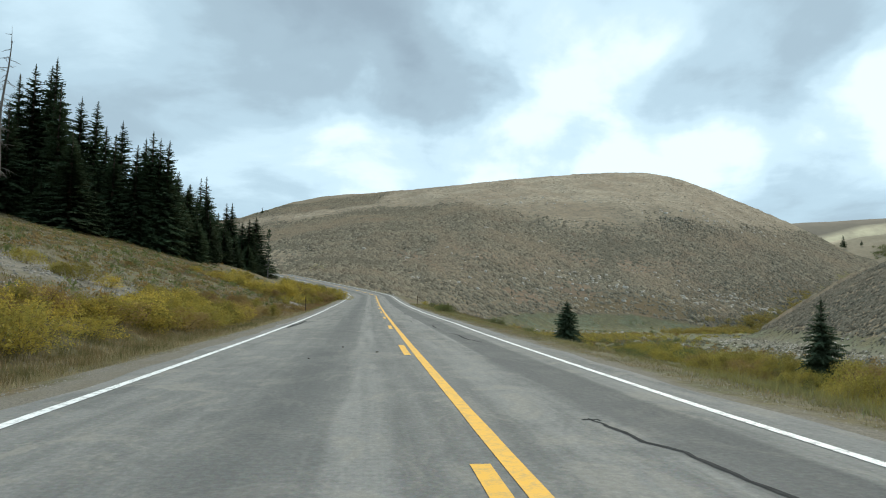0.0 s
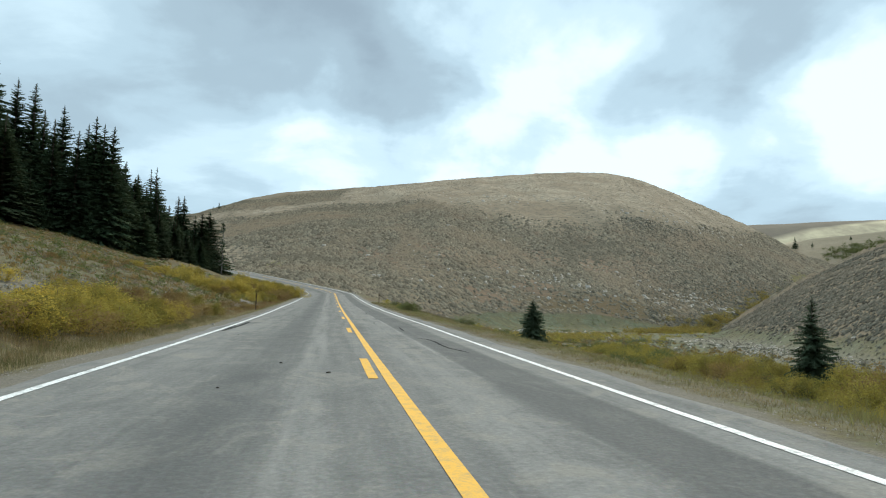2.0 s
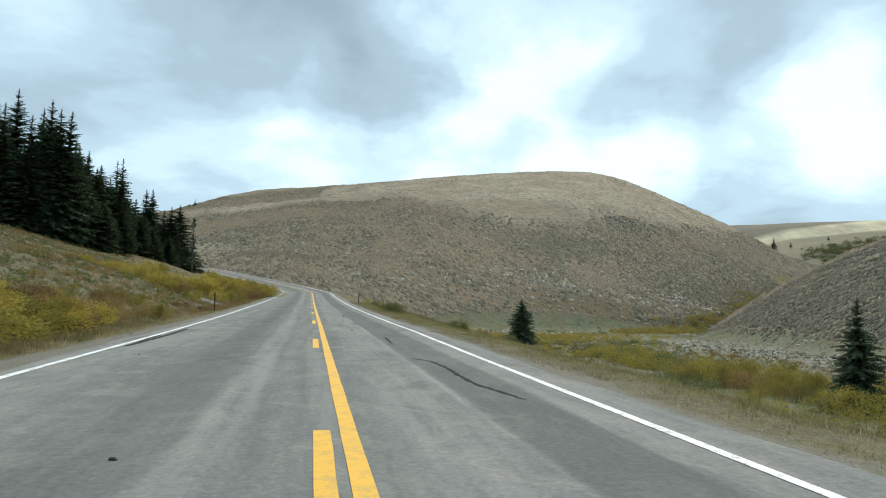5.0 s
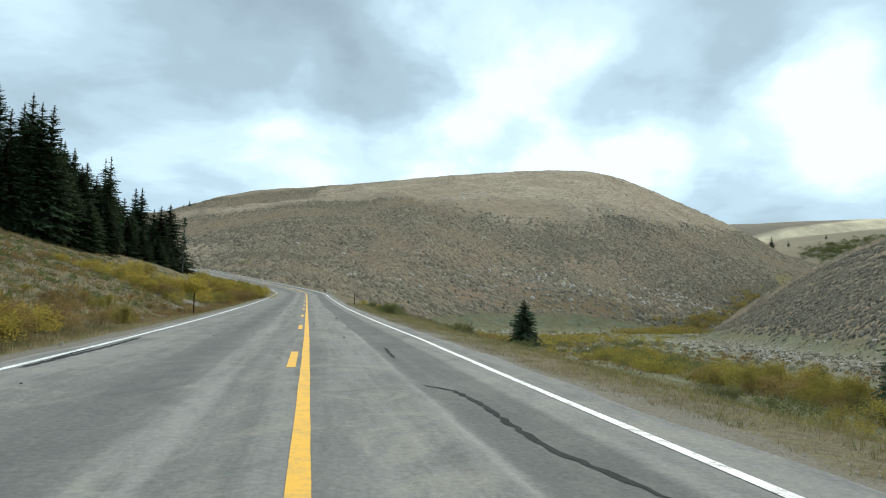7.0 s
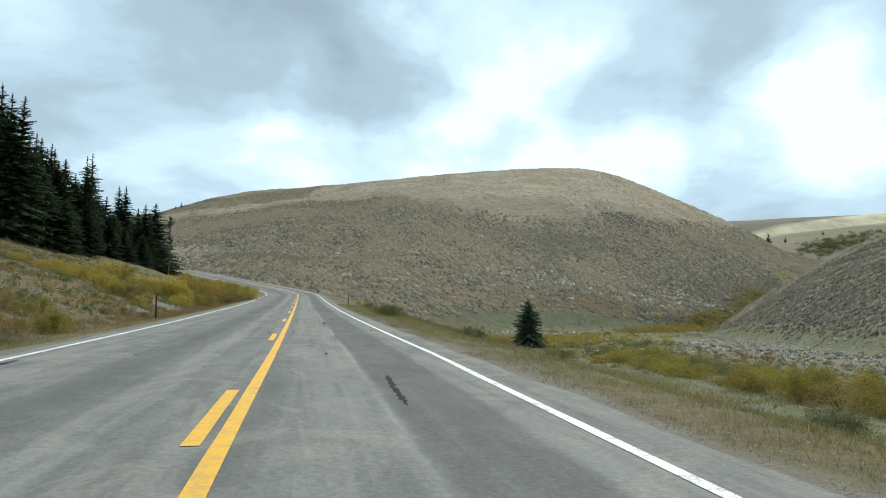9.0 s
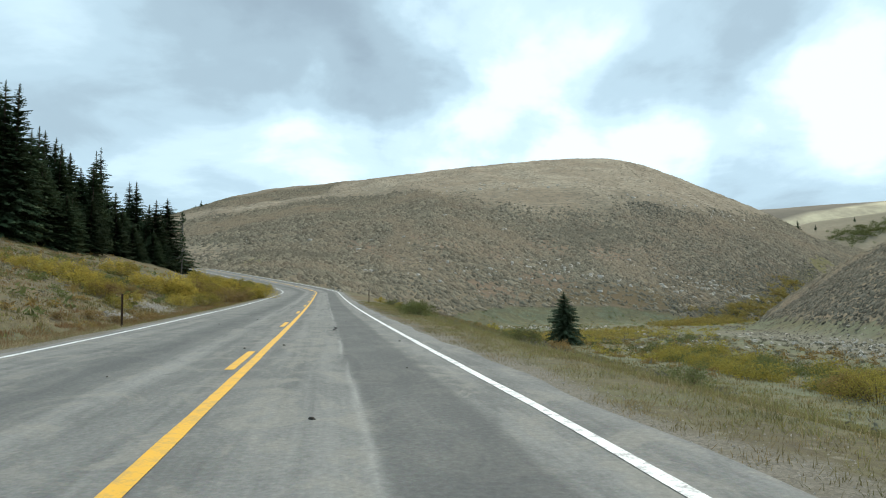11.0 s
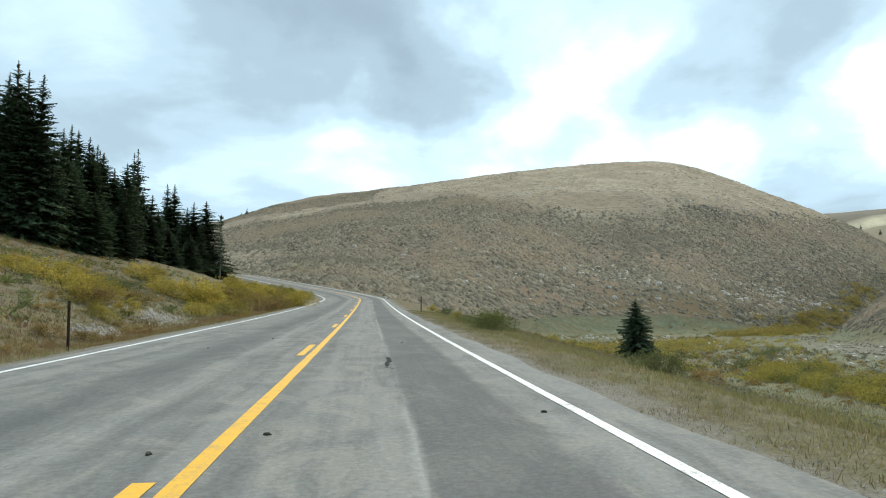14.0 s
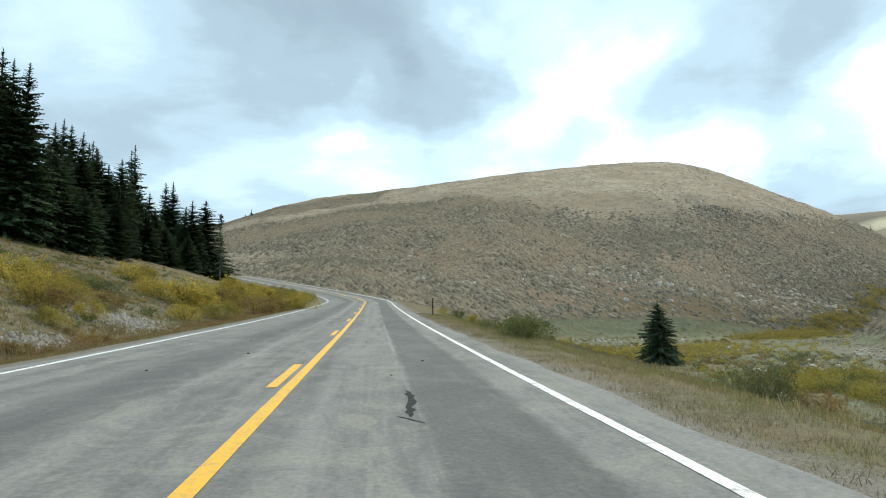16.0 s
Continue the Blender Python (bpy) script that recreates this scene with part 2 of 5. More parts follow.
    col = k.mix(cut(w[1]), col, scree)
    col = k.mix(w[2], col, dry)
    col = k.mix(cut(m[0], 3.2), col, gravel)
    high = k.math("ADD", k.math("MULTIPLY", fine, 0.5), k.math("MULTIPLY", sage_n, 0.9))
    return k.done(col, high, 0.4, 0.10)


def asphalt_material():
    k = Nodes("worn_asphalt", 0.95, 0.08)
    place = k.attr("lane")  # place across the carriageway (0 to 1), metres across / 10, metres along / 100
    u = place[0]
    flat = k.n.new("ShaderNodeCombineXYZ")
    k.l.new(k.math("MULTIPLY", place[1], 10.0), flat.inputs[0])
    k.l.new(k.math("MULTIPLY", place[2], 100.0), flat.inputs[1])
    road_at = flat.outputs[0]
    grit = k.noise(42, 5, 0.72)
    stonebits = k.cells(60, "Color")
    patch = k.noise(0.35, 7, 0.62, where=road_at, stretch=(1.0, 0.45, 1.0), warp=0.8)
    mottle = k.noise(2.2, 6, 0.62, where=road_at, stretch=(1.0, 0.4, 1.0))
    streak = k.noise(1.0, 7, 0.62, where=road_at, stretch=(2.2, 0.10, 1.0), warp=0.5)
    fine_streak = k.noise(1.0, 6, 0.6, where=road_at, stretch=(7.0, 0.22, 1.0), warp=0.4)
    base = k.mix(grit, (0.108, 0.108, 0.102), (0.158, 0.157, 0.149))
    base = k.mix(0.12, base, stonebits, "OVERLAY")
    base = k.mix(k.ramp(mottle, (0.36, 0.40), (0.56, 0)), base, (0.100, 0.101, 0.098))
    base = k.mix(k.ramp(fine_streak, (0.52, 0), (0.70, 0.40)), base, (0.212, 0.210, 0.198))
    scuffed = k.noise(1.3, 8, 0.70, where=road_at, stretch=(1.0, 0.55, 1.0), warp=1.2)
    # polished wheel paths are darker, the strips between them pale
    path = k.ramp(k.math("ADD", u, k.math("MULTIPLY", k.math("SUBTRACT", k.noise(0.5, 5, 0.6, where=road_at, stretch=(1.0, 0.25, 1.0)), 0.5), 0.05)), (0.0, 0.15), (0.10, 0.2), (0.2, 0.5), (0.30, 0.95), (0.355, 0.75), (0.38, 0.0), (0.405, 0.0), (0.43, 0.6), (0.5, 0.35), (0.55, 0.6), (0.61, 0.15), (0.70, 0.2), (0.742, 0.9), (0.855, 0.95), (0.885, 0.15), (0.93, 0.1), (1.0, 0.2), ease=True)
    worn = k.math("MULTIPLY", path, k.ramp(patch, (0.30, 0.45), (0.58, 1.0)))
    col = k.mix(k.math("MULTIPLY", worn, 0.85), base, (0.079, 0.081, 0.080))
    pale = k.math("MULTIPLY", k.math("SUBTRACT", 1.0, path), k.ramp(streak, (0.36, 0.15), (0.60, 0.85)))
    col = k.mix(pale, col, (0.212, 0.209, 0.197))
    col = k.mix(k.ramp(patch, (0.56, 0), (0.68, 0.45)), col, (0.082, 0.084, 0.083))
    col = k.mix(k.math("MULTIPLY", k.ramp(scuffed, (0.50, 0), (0.60, 0.6)), k.ramp(path, (0.3, 1.0), (0.9, 0.25))), col, (0.218, 0.206, 0.180))
    col = k.mix(k.ramp(scuffed, (0.36, 0.35), (0.46, 0)), col, (0.092, 0.093, 0.090))
    # a ragged pale joint beside the dark band, and coarse grit over all
    joint = k.math("MULTIPLY", k.ramp(k.math("ADD", u, k.math("MULTIPLY", k.math("SUBTRACT", k.noise(0.4, 5, 0.65, where=road_at), 0.5), 0.03)), (0.712, 0), (0.722, 1), (0.732, 0)), k.ramp(streak, (0.44, 0.0), (0.60, 0.7)))
    col = k.mix(joint, col, (0.27, 0.267, 0.25))
    grain = k.noise(15, 6, 0.78, where=road_at)
    col = k.mix(1.0, col, k.ramp(grain, (0.34, 0.82), (0.50, 1.0), (0.66, 1.24)), "MULTIPLY")
    rough = k.ramp(path, (0, 0.97), (1, 0.88))
    high = k.math("ADD", k.math("MULTIPLY", grit, 0.6), k.math("MULTIPLY", grain, 0.4))
    return k.done(col, high, 0.4, 0.012, rough)


def paint_material(name, colour, worn):
    k = Nodes(name, 0.7, 0.35)
    chip = k.math("ADD", k.math("MULTIPLY", k.noise(6, 7, 0.75), 0.7), k.math("MULTIPLY", k.noise(40, 3, 0.6), 0.3))
    col = k.mix(k.ramp(chip, (0.40, 0), (0.52, 1)), worn, colour)
    col = k.mix(k.math("MULTIPLY", k.noise(1.3, 5, 0.6), 0.22), col, worn)
    return k.done(col, chip, 0.2, 0.004)


def plain_material(name, a, b, scale=4.0, rough=0.8, bump=0.3, dist=0.02, metal=0.0, spec=0.3):
    k = Nodes(name, rough, spec)
    n = k.noise(scale, 7, 0.65, where=k.obj)
    big = k.noise(scale * 0.17, 4, 0.6, where=k.obj)
    col = k.mix(k.ramp(n, (0.3, 0), (0.7, 1)), a, b)
    col = k.mix(k.math("MULTIPLY", big, 0.5), col, a)
    k.bsdf.inputs["Metallic"].default_value = metal
    return k.done(col, n, bump, dist)


def leaf_material(name, a, b, c, through_light=0.25, vary=0.5):
    k = Nodes(name, 0.85, 0.08)
    r = k.island()
    col = k.mix(k.ramp(r, (0.0, 0), (1.0, 1)), a, b)
    col = k.mix(k.ramp(k.noise(0.8, 4, 0.6), (0.42, 0), (0.62, 1)), col, c)
    hsv = k.n.new("ShaderNodeHueSaturation")
    k.l.new(k.math("ADD", k.math("MULTIPLY", k.random(), vary), 1.0 - vary / 2), hsv.inputs["Value"])
    k.l.new(col, hsv.inputs["Color"])
    tr = k.n.new("ShaderNodeBsdfTranslucent")
    k.l.new(hsv.outputs[0], tr.inputs[0])
    mx = k.n.new("ShaderNodeMixShader")
    mx.inputs[0].default_value = through_light
    k.done(hsv.outputs[0])
    k.l.new(k.bsdf.outputs[0], mx.inputs[1])
    k.l.new(tr.outputs[0], mx.inputs[2])
    k.l.new(mx.outputs[0], k.n["Material Output"].inputs[0])
    return k.mat


def sage_material(name, dark, light, patches=1.0):
    """Grey-green brush with patches of tan, rust and paler growth."""
    k = Nodes(name, 0.9, 0.05)
    r = k.island()
    col = k.mix(r, dark, light)
    wide = k.noise(0.016, 6, 0.62, warp=0.8)
    mid = k.noise(0.06, 6, 0.66, warp=0.5)
    col = k.mix(k.ramp(wide, (0.50, 0), (0.62, 0.75 * patches)), col, (0.180, 0.142, 0.100))
    col = k.mix(k.ramp(wide, (0.36, 0.75 * patches), (0.47, 0)), col, (0.098, 0.090, 0.068))
    col = k.mix(k.ramp(mid, (0.58, 0), (0.70, 0.5 * patches)), col, (0.165, 0.115, 0.080))
    col = k.mix(k.ramp(mid, (0.30, 0.7 * patches), (0.42, 0)), col, (0.122, 0.114, 0.082))
    return k.done(col, k.noise(3.0, 5, 0.7), 0.5, 0.2)


GROUND = ground_material()
ASPHALT = asphalt_material()
WHITE_PAINT = paint_material("white_road_paint", (0.70, 0.71, 0.70), (0.25, 0.25, 0.25))
YELLOW_PAINT = paint_material("yellow_road_paint", (0.64, 0.335, 0.018), (0.42, 0.26, 0.06))
TAR = plain_material("crack_sealing_tar", (0.026, 0.027, 0.027), (0.056, 0.057, 0.056), 9, 0.95, 0.4, 0.01, 0.0, 0.03)
ROCK = plain_material("pale_limestone", (0.16, 0.142, 0.118), (0.315, 0.288, 0.245), 5, 0.9, 0.6, 0.05)
BANK_STONE = plain_material("weathered_bank_stone", (0.105, 0.090, 0.070), (0.235, 0.210, 0.170), 6, 0.95, 0.5, 0.03)
GRAVEL = plain_material("grey_road_gravel", (0.125, 0.114, 0.098), (0.27, 0.252, 0.222), 9, 0.95, 0.5, 0.02)
BARK = plain_material("grey_brown_bark", (0.060, 0.045, 0.034), (0.135, 0.108, 0.085), 6, 0.95, 0.7, 0.05)
DEADWOOD = plain_material("bleached_dead_wood", (0.11, 0.10, 0.09), (0.21, 0.19, 0.17), 5, 0.9, 0.5, 0.03)
TWIG = plain_material("willow_twig_bark", (0.085, 0.055, 0.035), (0.17, 0.12, 0.075), 8, 0.9, 0.3, 0.01)
RUSTY = plain_material("rusty_steel", (0.050, 0.034, 0.026), (0.115, 0.070, 0.045), 14, 0.8, 0.4, 0.004, 0.4)
NEEDLES = leaf_material("dark_spruce_needles", (0.034, 0.054, 0.028), (0.058, 0.083, 0.040), (0.044, 0.068, 0.034), 0.25, 0.5)
YOUNG_NEEDLES = leaf_material("blue_green_spruce_needles", (0.038, 0.057, 0.032), (0.072, 0.094, 0.053), (0.050, 0.070, 0.040), 0.2)
GOLD_LEAF = leaf_material("yellow_willow_leaves", (0.225, 0.175, 0.036), (0.54, 0.405, 0.080), (0.285, 0.235, 0.052), 0.44)
OLIVE_LEAF = leaf_material("olive_willow_leaves", (0.132, 0.122, 0.035), (0.34, 0.285, 0.064), (0.27, 0.22, 0.048), 0.42)
VALLEY_GOLD = leaf_material("golden_brown_willow_leaves", (0.195, 0.148, 0.046), (0.430, 0.325, 0.090), (0.235, 0.210, 0.070), 0.42)
RUSSET_LEAF = leaf_material("russet_willow_leaves", (0.17, 0.11, 0.048), (0.28, 0.19, 0.08), (0.22, 0.16, 0.055), 0.35)
GREEN_LEAF = leaf_material("green_willow_leaves", (0.075, 0.090, 0.036), (0.145, 0.155, 0.062), (0.12, 0.13, 0.045), 0.35)
SAGE_LEAF = sage_material("brown_grey_sagebrush", (0.078, 0.069, 0.051), (0.203, 0.177, 0.131))
UPLAND_SAGE = sage_material("pale_upland_brush", (0.095, 0.080, 0.062), (0.200, 0.165, 0.122), 0.4)
GREY_SAGE = sage_material("grey_sagebrush", (0.026, 0.026, 0.020), (0.122, 0.118, 0.094), 0.25)
WHITE_ROCK = plain_material("bleached_limestone", (0.27, 0.242, 0.202), (0.47, 0.432, 0.372), 3, 0.9, 0.5, 0.05)
SAGE_TWIGS = leaf_material("grey_green_sage_leaves", (0.10, 0.10, 0.075), (0.195, 0.19, 0.145), (0.15, 0.135, 0.095), 0.2, 0.0)
STRAW = leaf_material("dry_straw_grass", (0.26, 0.215, 0.130), (0.42, 0.355, 0.225), (0.22, 0.195, 0.105), 0.5, 0.0)
BANK_GRASS = leaf_material("brown_bank_grass", (0.130, 0.100, 0.051), (0.265, 0.205, 0.104), (0.105, 0.105, 0.043), 0.5, 0.0)
GREEN_GRASS = leaf_material("green_grass", (0.135, 0.140, 0.054), (0.250, 0.240, 0.100), (0.205, 0.182, 0.076), 0.5, 0.0)
RED_GRASS = leaf_material("rust_red_dry_grass", (0.155, 0.085, 0.042), (0.26, 0.16, 0.08), (0.20, 0.145, 0.07), 0.4, 0.0)

# ---------------------------------------------------------------- shape of the land
# TERRAIN-BEGIN
ARC_Y, ARC_R, ARC_TURN = 140.0, 85.0, 1.05
HEAD = math.atan(0.1063)


def centre_line():
    """Points, headings and heights along the middle of the road, a metre apart."""
    pts, heads, zs = [], [], []
    step = 1.0
    x, y = 0.95 + 0.1063 * 90, -90.0
    run = 0.0
    while y < 420 and run < 420:
        if y < ARC_Y:
            h = HEAD
            z = 0.328 * (max(y, 0) / 50) ** 2
        else:
            run += step
            h = HEAD + min(run / ARC_R, ARC_TURN)
            r = min(run, 72)
            z = 2.57 + 0.037 * r + 0.0008 * r * r + 0.02 * max(0, run - 72)
        pts.append((x, y))
        heads.append(h)
        zs.append(z)
        x -= math.sin(h) * step
        y += math.cos(h) * step
    return np.array(pts), np.array(heads), np.array(zs)


LINE, LINE_H, LINE_Z = centre_line()


def road_frame(x, y):
    """For places x, y: how far right of the road's middle, the place along it, the road's height there."""
    x, y = np.asarray(x, float).ravel(), np.asarray(y, float).ravel()
    lat, along, zr = np.empty_like(x), np.empty_like(x), np.empty_like(x)
    for a in range(0, len(x), 4000):
        px, py = x[a:a + 4000], y[a:a + 4000]
        d = (px[:, None] - LINE[None, :, 0]) ** 2 + (py[:, None] - LINE[None, :, 1]) ** 2
        k = d.argmin(1)
        h = LINE_H[k]
        ox, oy = px - LINE[k, 0], py - LINE[k, 1]
        lat[a:a + 4000] = ox * np.cos(h) + oy * np.sin(h)
        on = -ox * np.sin(h) + oy * np.cos(h)
        f = np.clip(k + on, 0, len(LINE) - 1)
        along[a:a + 4000] = f
        zr[a:a + 4000] = np.interp(f, np.arange(len(LINE)), LINE_Z)
    return lat, along, zr


def left_edge(y):
    return -4.15 - 0.9 * np.clip(np.asarray(y) / 70, 0, 1)


def right_edge(y):
    return 3.08 + 0.66 * np.clip((np.asarray(y) - 8) / 30, 0, 1)


def smooth_max(a, b, k):
    h = np.clip(0.5 + 0.5 * (a - b) / k, 0, 1)
    return b * (1 - h) + a * h + k * h * (1 - h)


def soft_table(xs, vs, width):
    grid = np.arange(-700, 1501, 4.0)
    v = np.interp(grid, xs, vs)
    w = int(width / 4)
    kern = np.hanning(2 * w + 3)
    v = np.convolve(np.pad(v, w + 1, mode="edge"), kern / kern.sum(), mode="valid")
    return lambda x: np.interp(x, grid, v)


HILL_FOOT_Y = soft_table([-140, -90, -48, -30, -11, 9, 30, 57, 81, 110, 158, 210, 260, 320], [285, 244, 219, 212, 219, 236, 250, 262, 268, 285, 310, 360, 400, 430], 24)
HILL_FOOT_Z = soft_table([-140, -90, -48, -30, -11, 9, 30, 57, 81, 110, 158, 210, 260, 320], [11, 10, 8.5, 6, 1.3, -2.5, -5.4, -7.4, -6.7, -3.7, 3, 19, 25, 28], 24)
HILL_TOP_Z = soft_table([-320, -200, -140, -125, -112, -99, -80, -66, -11, 44, 103, 140, 158, 193, 232, 263, 286, 340], [17, 42, 54.5, 60.5, 66, 71, 75.2, 76, 81.5, 88.8, 94.8, 96, 93, 80.5, 64.5, 49, 39, 30], 20)


UPLAND_Y = soft_table([-140, -98, -75, -55, -33, -11, 12, 36, 55, 80, 101, 113, 155, 204, 240], [352, 350, 345, 362, 371, 377, 373, 371, 358, 355, 352, 366, 373, 397, 430], 10)
# how the hill draws back towards its crest: plan distance against true distance, in the middle, towards the side valley and towards the wood
DRAWN = [0, 225, 256, 291, 351, 386, 470, 2000]
BACK_MID = [0, 225, 256, 291, 388, 437, 600, 2553]
BACK_EAST = [0, 225, 256, 291, 388, 450, 690, 2900]
BACK_WOOD = [0, 225, 305, 338, 462, 500, 625, 2660]
GULLY = [(222, 370), (200, 348), (162, 313), (140, 298), (120, 287), (85, 240), (66, 208)]
RUST_SPOTS = [(-10, 268), (12, 296), (62, 316), (89, 315), (56, 287), (79, 282), (32, 270), (166, 328), (178, 330), (150, 316), (40, 300), (112, 322)]
STONY = [(-17.2, 77.5, 1.1, 3.0), (-15.0, 67.6, 0.55, 1.5), (-17.5, 31.0, 3.8, 6.5)]


def on_plan(x, y):
    """The hill's plan place under a true place, and the ratio between them."""
    x, y = np.asarray(x, float), np.asarray(y, float)
    wood = ease(0.06, -0.10, x / np.maximum(y, 1.0))
    east = ease(0.30, 0.46, x / np.maximum(y, 1.0))
    plan = np.interp(y, BACK_MID, DRAWN) * (1 - wood - east) + np.interp(y, BACK_WOOD, DRAWN) * wood + np.interp(y, BACK_EAST, DRAWN) * east
    far = np.where(y > 1, plan / np.maximum(y, 1.0), 1.0)
    return x * far, np.where(y > 1, plan, y), far


def near_line(x, y, pts):
    """Distance to a bent line."""
    best = np.full_like(x, 1e9)
    for (ax, ay), (bx, by) in zip(pts, pts[1:]):
        ux, uy = bx - ax, by - ay
        u = np.clip(((x - ax) * ux + (y - ay) * uy) / (ux * ux + uy * uy), 0, 1)
        best = np.minimum(best, np.hypot(x - ax - u * ux, y - ay - u * uy))
    return best


def stony(x, y):
    """How much bare stony ground shows on the bank."""
    v = np.zeros_like(x)
    for cx, cy, sx, sy in STONY:
        v = np.maximum(v, np.exp(-((x - cx) / sx) ** 2 - ((y - cy) / sy) ** 2))
    return v


def hill_tones(x, y):
    """Pale upland grass, rust-coloured patches, and olive strips on the hill."""
    x, y, _ = on_plan(x, y)
    pale = ease(-34, 34, y - UPLAND_Y(x) + 7 * waves(x, y, 46, 27) + 3 * waves(x, y, 13, 28))
    pale = pale * (1 - 0.85 * ease(384, 404, y + 5 * waves(x, y, 30, 26)) * ease(-25, -55, x))
    pale = np.maximum(pale, 0.55 * ease(1.35, 0.65, np.hypot((x + 68 + 0.3 * (y - 258)) / 17, (y - 258) / 24)))
    rust = np.zeros_like(x)
    for cx, cy in RUST_SPOTS:
        rust = np.maximum(rust, np.exp(-((x - cx) / 13) ** 2 - ((y - cy) / 8) ** 2))
    rust = np.clip(rust + 0.25 * waves(x, y, 18, 29), 0, 1)
    olive = ease(6.5, 1.5, near_line(x, y, GULLY) + 2.2 * waves(x, y, 14, 30))
    olive = np.maximum(olive, 0.8 * np.exp(-((x + 44) / 6) ** 2 - ((y - 237) / 11) ** 2))
    return np.stack([pale, rust, olive, np.ones_like(x)], 1)


def waves(x, y, scale, seed):
    """Smooth uneven ground, about -1 to 1."""
    r = np.random.RandomState(seed)
    v = np.zeros_like(x)
    for i in range(7):
        a, f = r.uniform(0, 2 * math.pi), (0.6 + 0.35 * i) / scale
        v += np.sin((x * math.cos(a) + y * math.sin(a)) * f * 2 * math.pi + r.uniform(0, 6.28)) / (1.2 + 0.5 * i)
    return v / 2.2


def ease(a, b, v):
    t = np.clip((v - a) / (b - a), 0, 1)
    return t * t * (3 - 2 * t)


def land(x, y):
    """Height of the ground, and how much each kind of ground shows there."""
    x, y = np.asarray(x, float).ravel(), np.asarray(y, float).ravel()
    lat, along, zr = road_frame(x, y)
    rough = waves(x, y, 17, 3)
    fine = waves(x, y, 4.3, 5)
    dl = np.maximum(0, -lat - 0.7 + left_edge(y))
    shelf = 2.6 + 9.0 * ease(70, 125, y)
    up = (0.30 + 0.06 * ease(70, 125, y)) * 90 * (1 - np.exp(-np.maximum(dl - shelf, 0) / 90)) + 0.06 * ease(70, 125, y) * np.minimum(dl, shelf)
    left = zr - 0.07 - 0.22 * ease(0.2, 1.6, dl) * (1 - ease(2.0, 5.0, dl)) + up + ease(2, 14, dl) * (0.30 * rough + 0.10 * fine)
    dr = np.maximum(0, lat - 1.1 - right_edge(y))
    slope = zr - 0.07 - 0.05 * np.minimum(dr, 1.6) - 0.265 * np.maximum(0, dr - 1.6)
    floor = -4.1 - 0.0125 * np.clip(y, 0, 300) + 0.16 * rough + 0.07 * fine
    right = smooth_max(slope + ease(1, 5, dr) * 0.08 * fine, floor, 1.6)
    z = np.where(lat < 0, left, right)
    # the big round hill
    px, py, far = on_plan(x, y)
    fy, fz = HILL_FOOT_Y(px), HILL_FOOT_Z(px)
    ty = 470 + 110 * ease(20, -120, px) - 45 * ease(150, 240, px)
    t470 = HILL_TOP_Z(px * 470 / ty)
    tz = 1.16 + (t470 - 1.16) * ty / 470
    t = (py - fy) / (ty - fy)
    bend = 1.30 - 0.12 * ease(40, -60, px)
    face = np.where(t < 0, bend * t, np.where(t < 1, 1 - (1 - np.clip(t, 0, 1)) ** bend, 1 - 0.10 * np.maximum(t - 1, 0) ** 1.3))
    gullies = waves(x + 0.25 * y, y * 0.25, 55, 11) * ease(0.05, 0.3, t) * (1 - ease(0.75, 1.0, t))
    hill = fz + (tz - fz) * np.maximum(face, -1.2) + 1.3 * gullies + 0.35 * rough * ease(0.02, 0.2, t)
    hill = 1.16 + (hill - 1.16) / np.maximum(far, 0.5)
    ground = smooth_max(hill, z, 2.2)
    # the slope across the creek
    toe = 40 + 0.25 * y + 0.005 * np.maximum(0, y - 195) ** 2
    rise = np.maximum(0, x - toe)
    side = floor - 0.8 + 0.72 * 95 * (1 - np.exp(-rise / 95)) - 0.25 * np.maximum(0, toe - x) + 0.5 * rough * ease(4, 30, rise)
    ground = smooth_max(side, ground, 1.8)
    # far country
    out = ease(280, 720, x)
    sunny = ease(230, 560, x) * ease(480, 930, y) * (108 + 0.13 * (x - 560)) * (1 - 0.25 * ease(950, 1200, y))
    ridge = out * ease(1080, 1500, y) * (203 + 0.07 * (x - 800))
    west = ease(-90, -300, x) * ease(700, 1500, y) * 60
    ground = np.where(y > 620, np.maximum(ground, np.maximum(np.maximum(sunny, ridge), west) + 2 * rough - 4), ground)
    under = (lat > left_edge(y) - 0.65) & (lat < right_edge(y) + 1.05)
    ground = np.where(under, np.minimum(ground, zr - 0.07), ground)
    foot = 5.5 * ease(-5, 35, px) * (1 - ease(75, 120, px))
    is_hill = ease(-1.0 + foot, 2.5 + foot, hill - z + 0.8 * fine)
    is_side = ease(0.6, 5.5, side - np.maximum(z, hill) + 1.2 * fine)
    gravel = ease(-1.75, -1.1, lat - left_edge(y)) * ease(1.55, 0.95, lat - right_edge(y))
    meadow = np.maximum(ease(0.9, 0.1, right - floor - 0.2), 0.42 * ease(-0.5, 0.5, hill - z)) * (lat > 0) * (1 - is_hill) * (1 - is_side)
    rust = 0.50 * ease(1.4, 0.1, np.abs(-lat - 7.3)) * ease(48, 66, y) * (lat < 0) + 0.62 * ease(0.14, 0.02, np.abs(t - 0.04)) * is_hill * ease(20, 60, px) * ease(215, 170, px)
    rust = np.maximum(rust, 0.62 * ease(-30, -44, lat) * (lat < 0) * ease(250, 200, y) * (1 - is_hill))
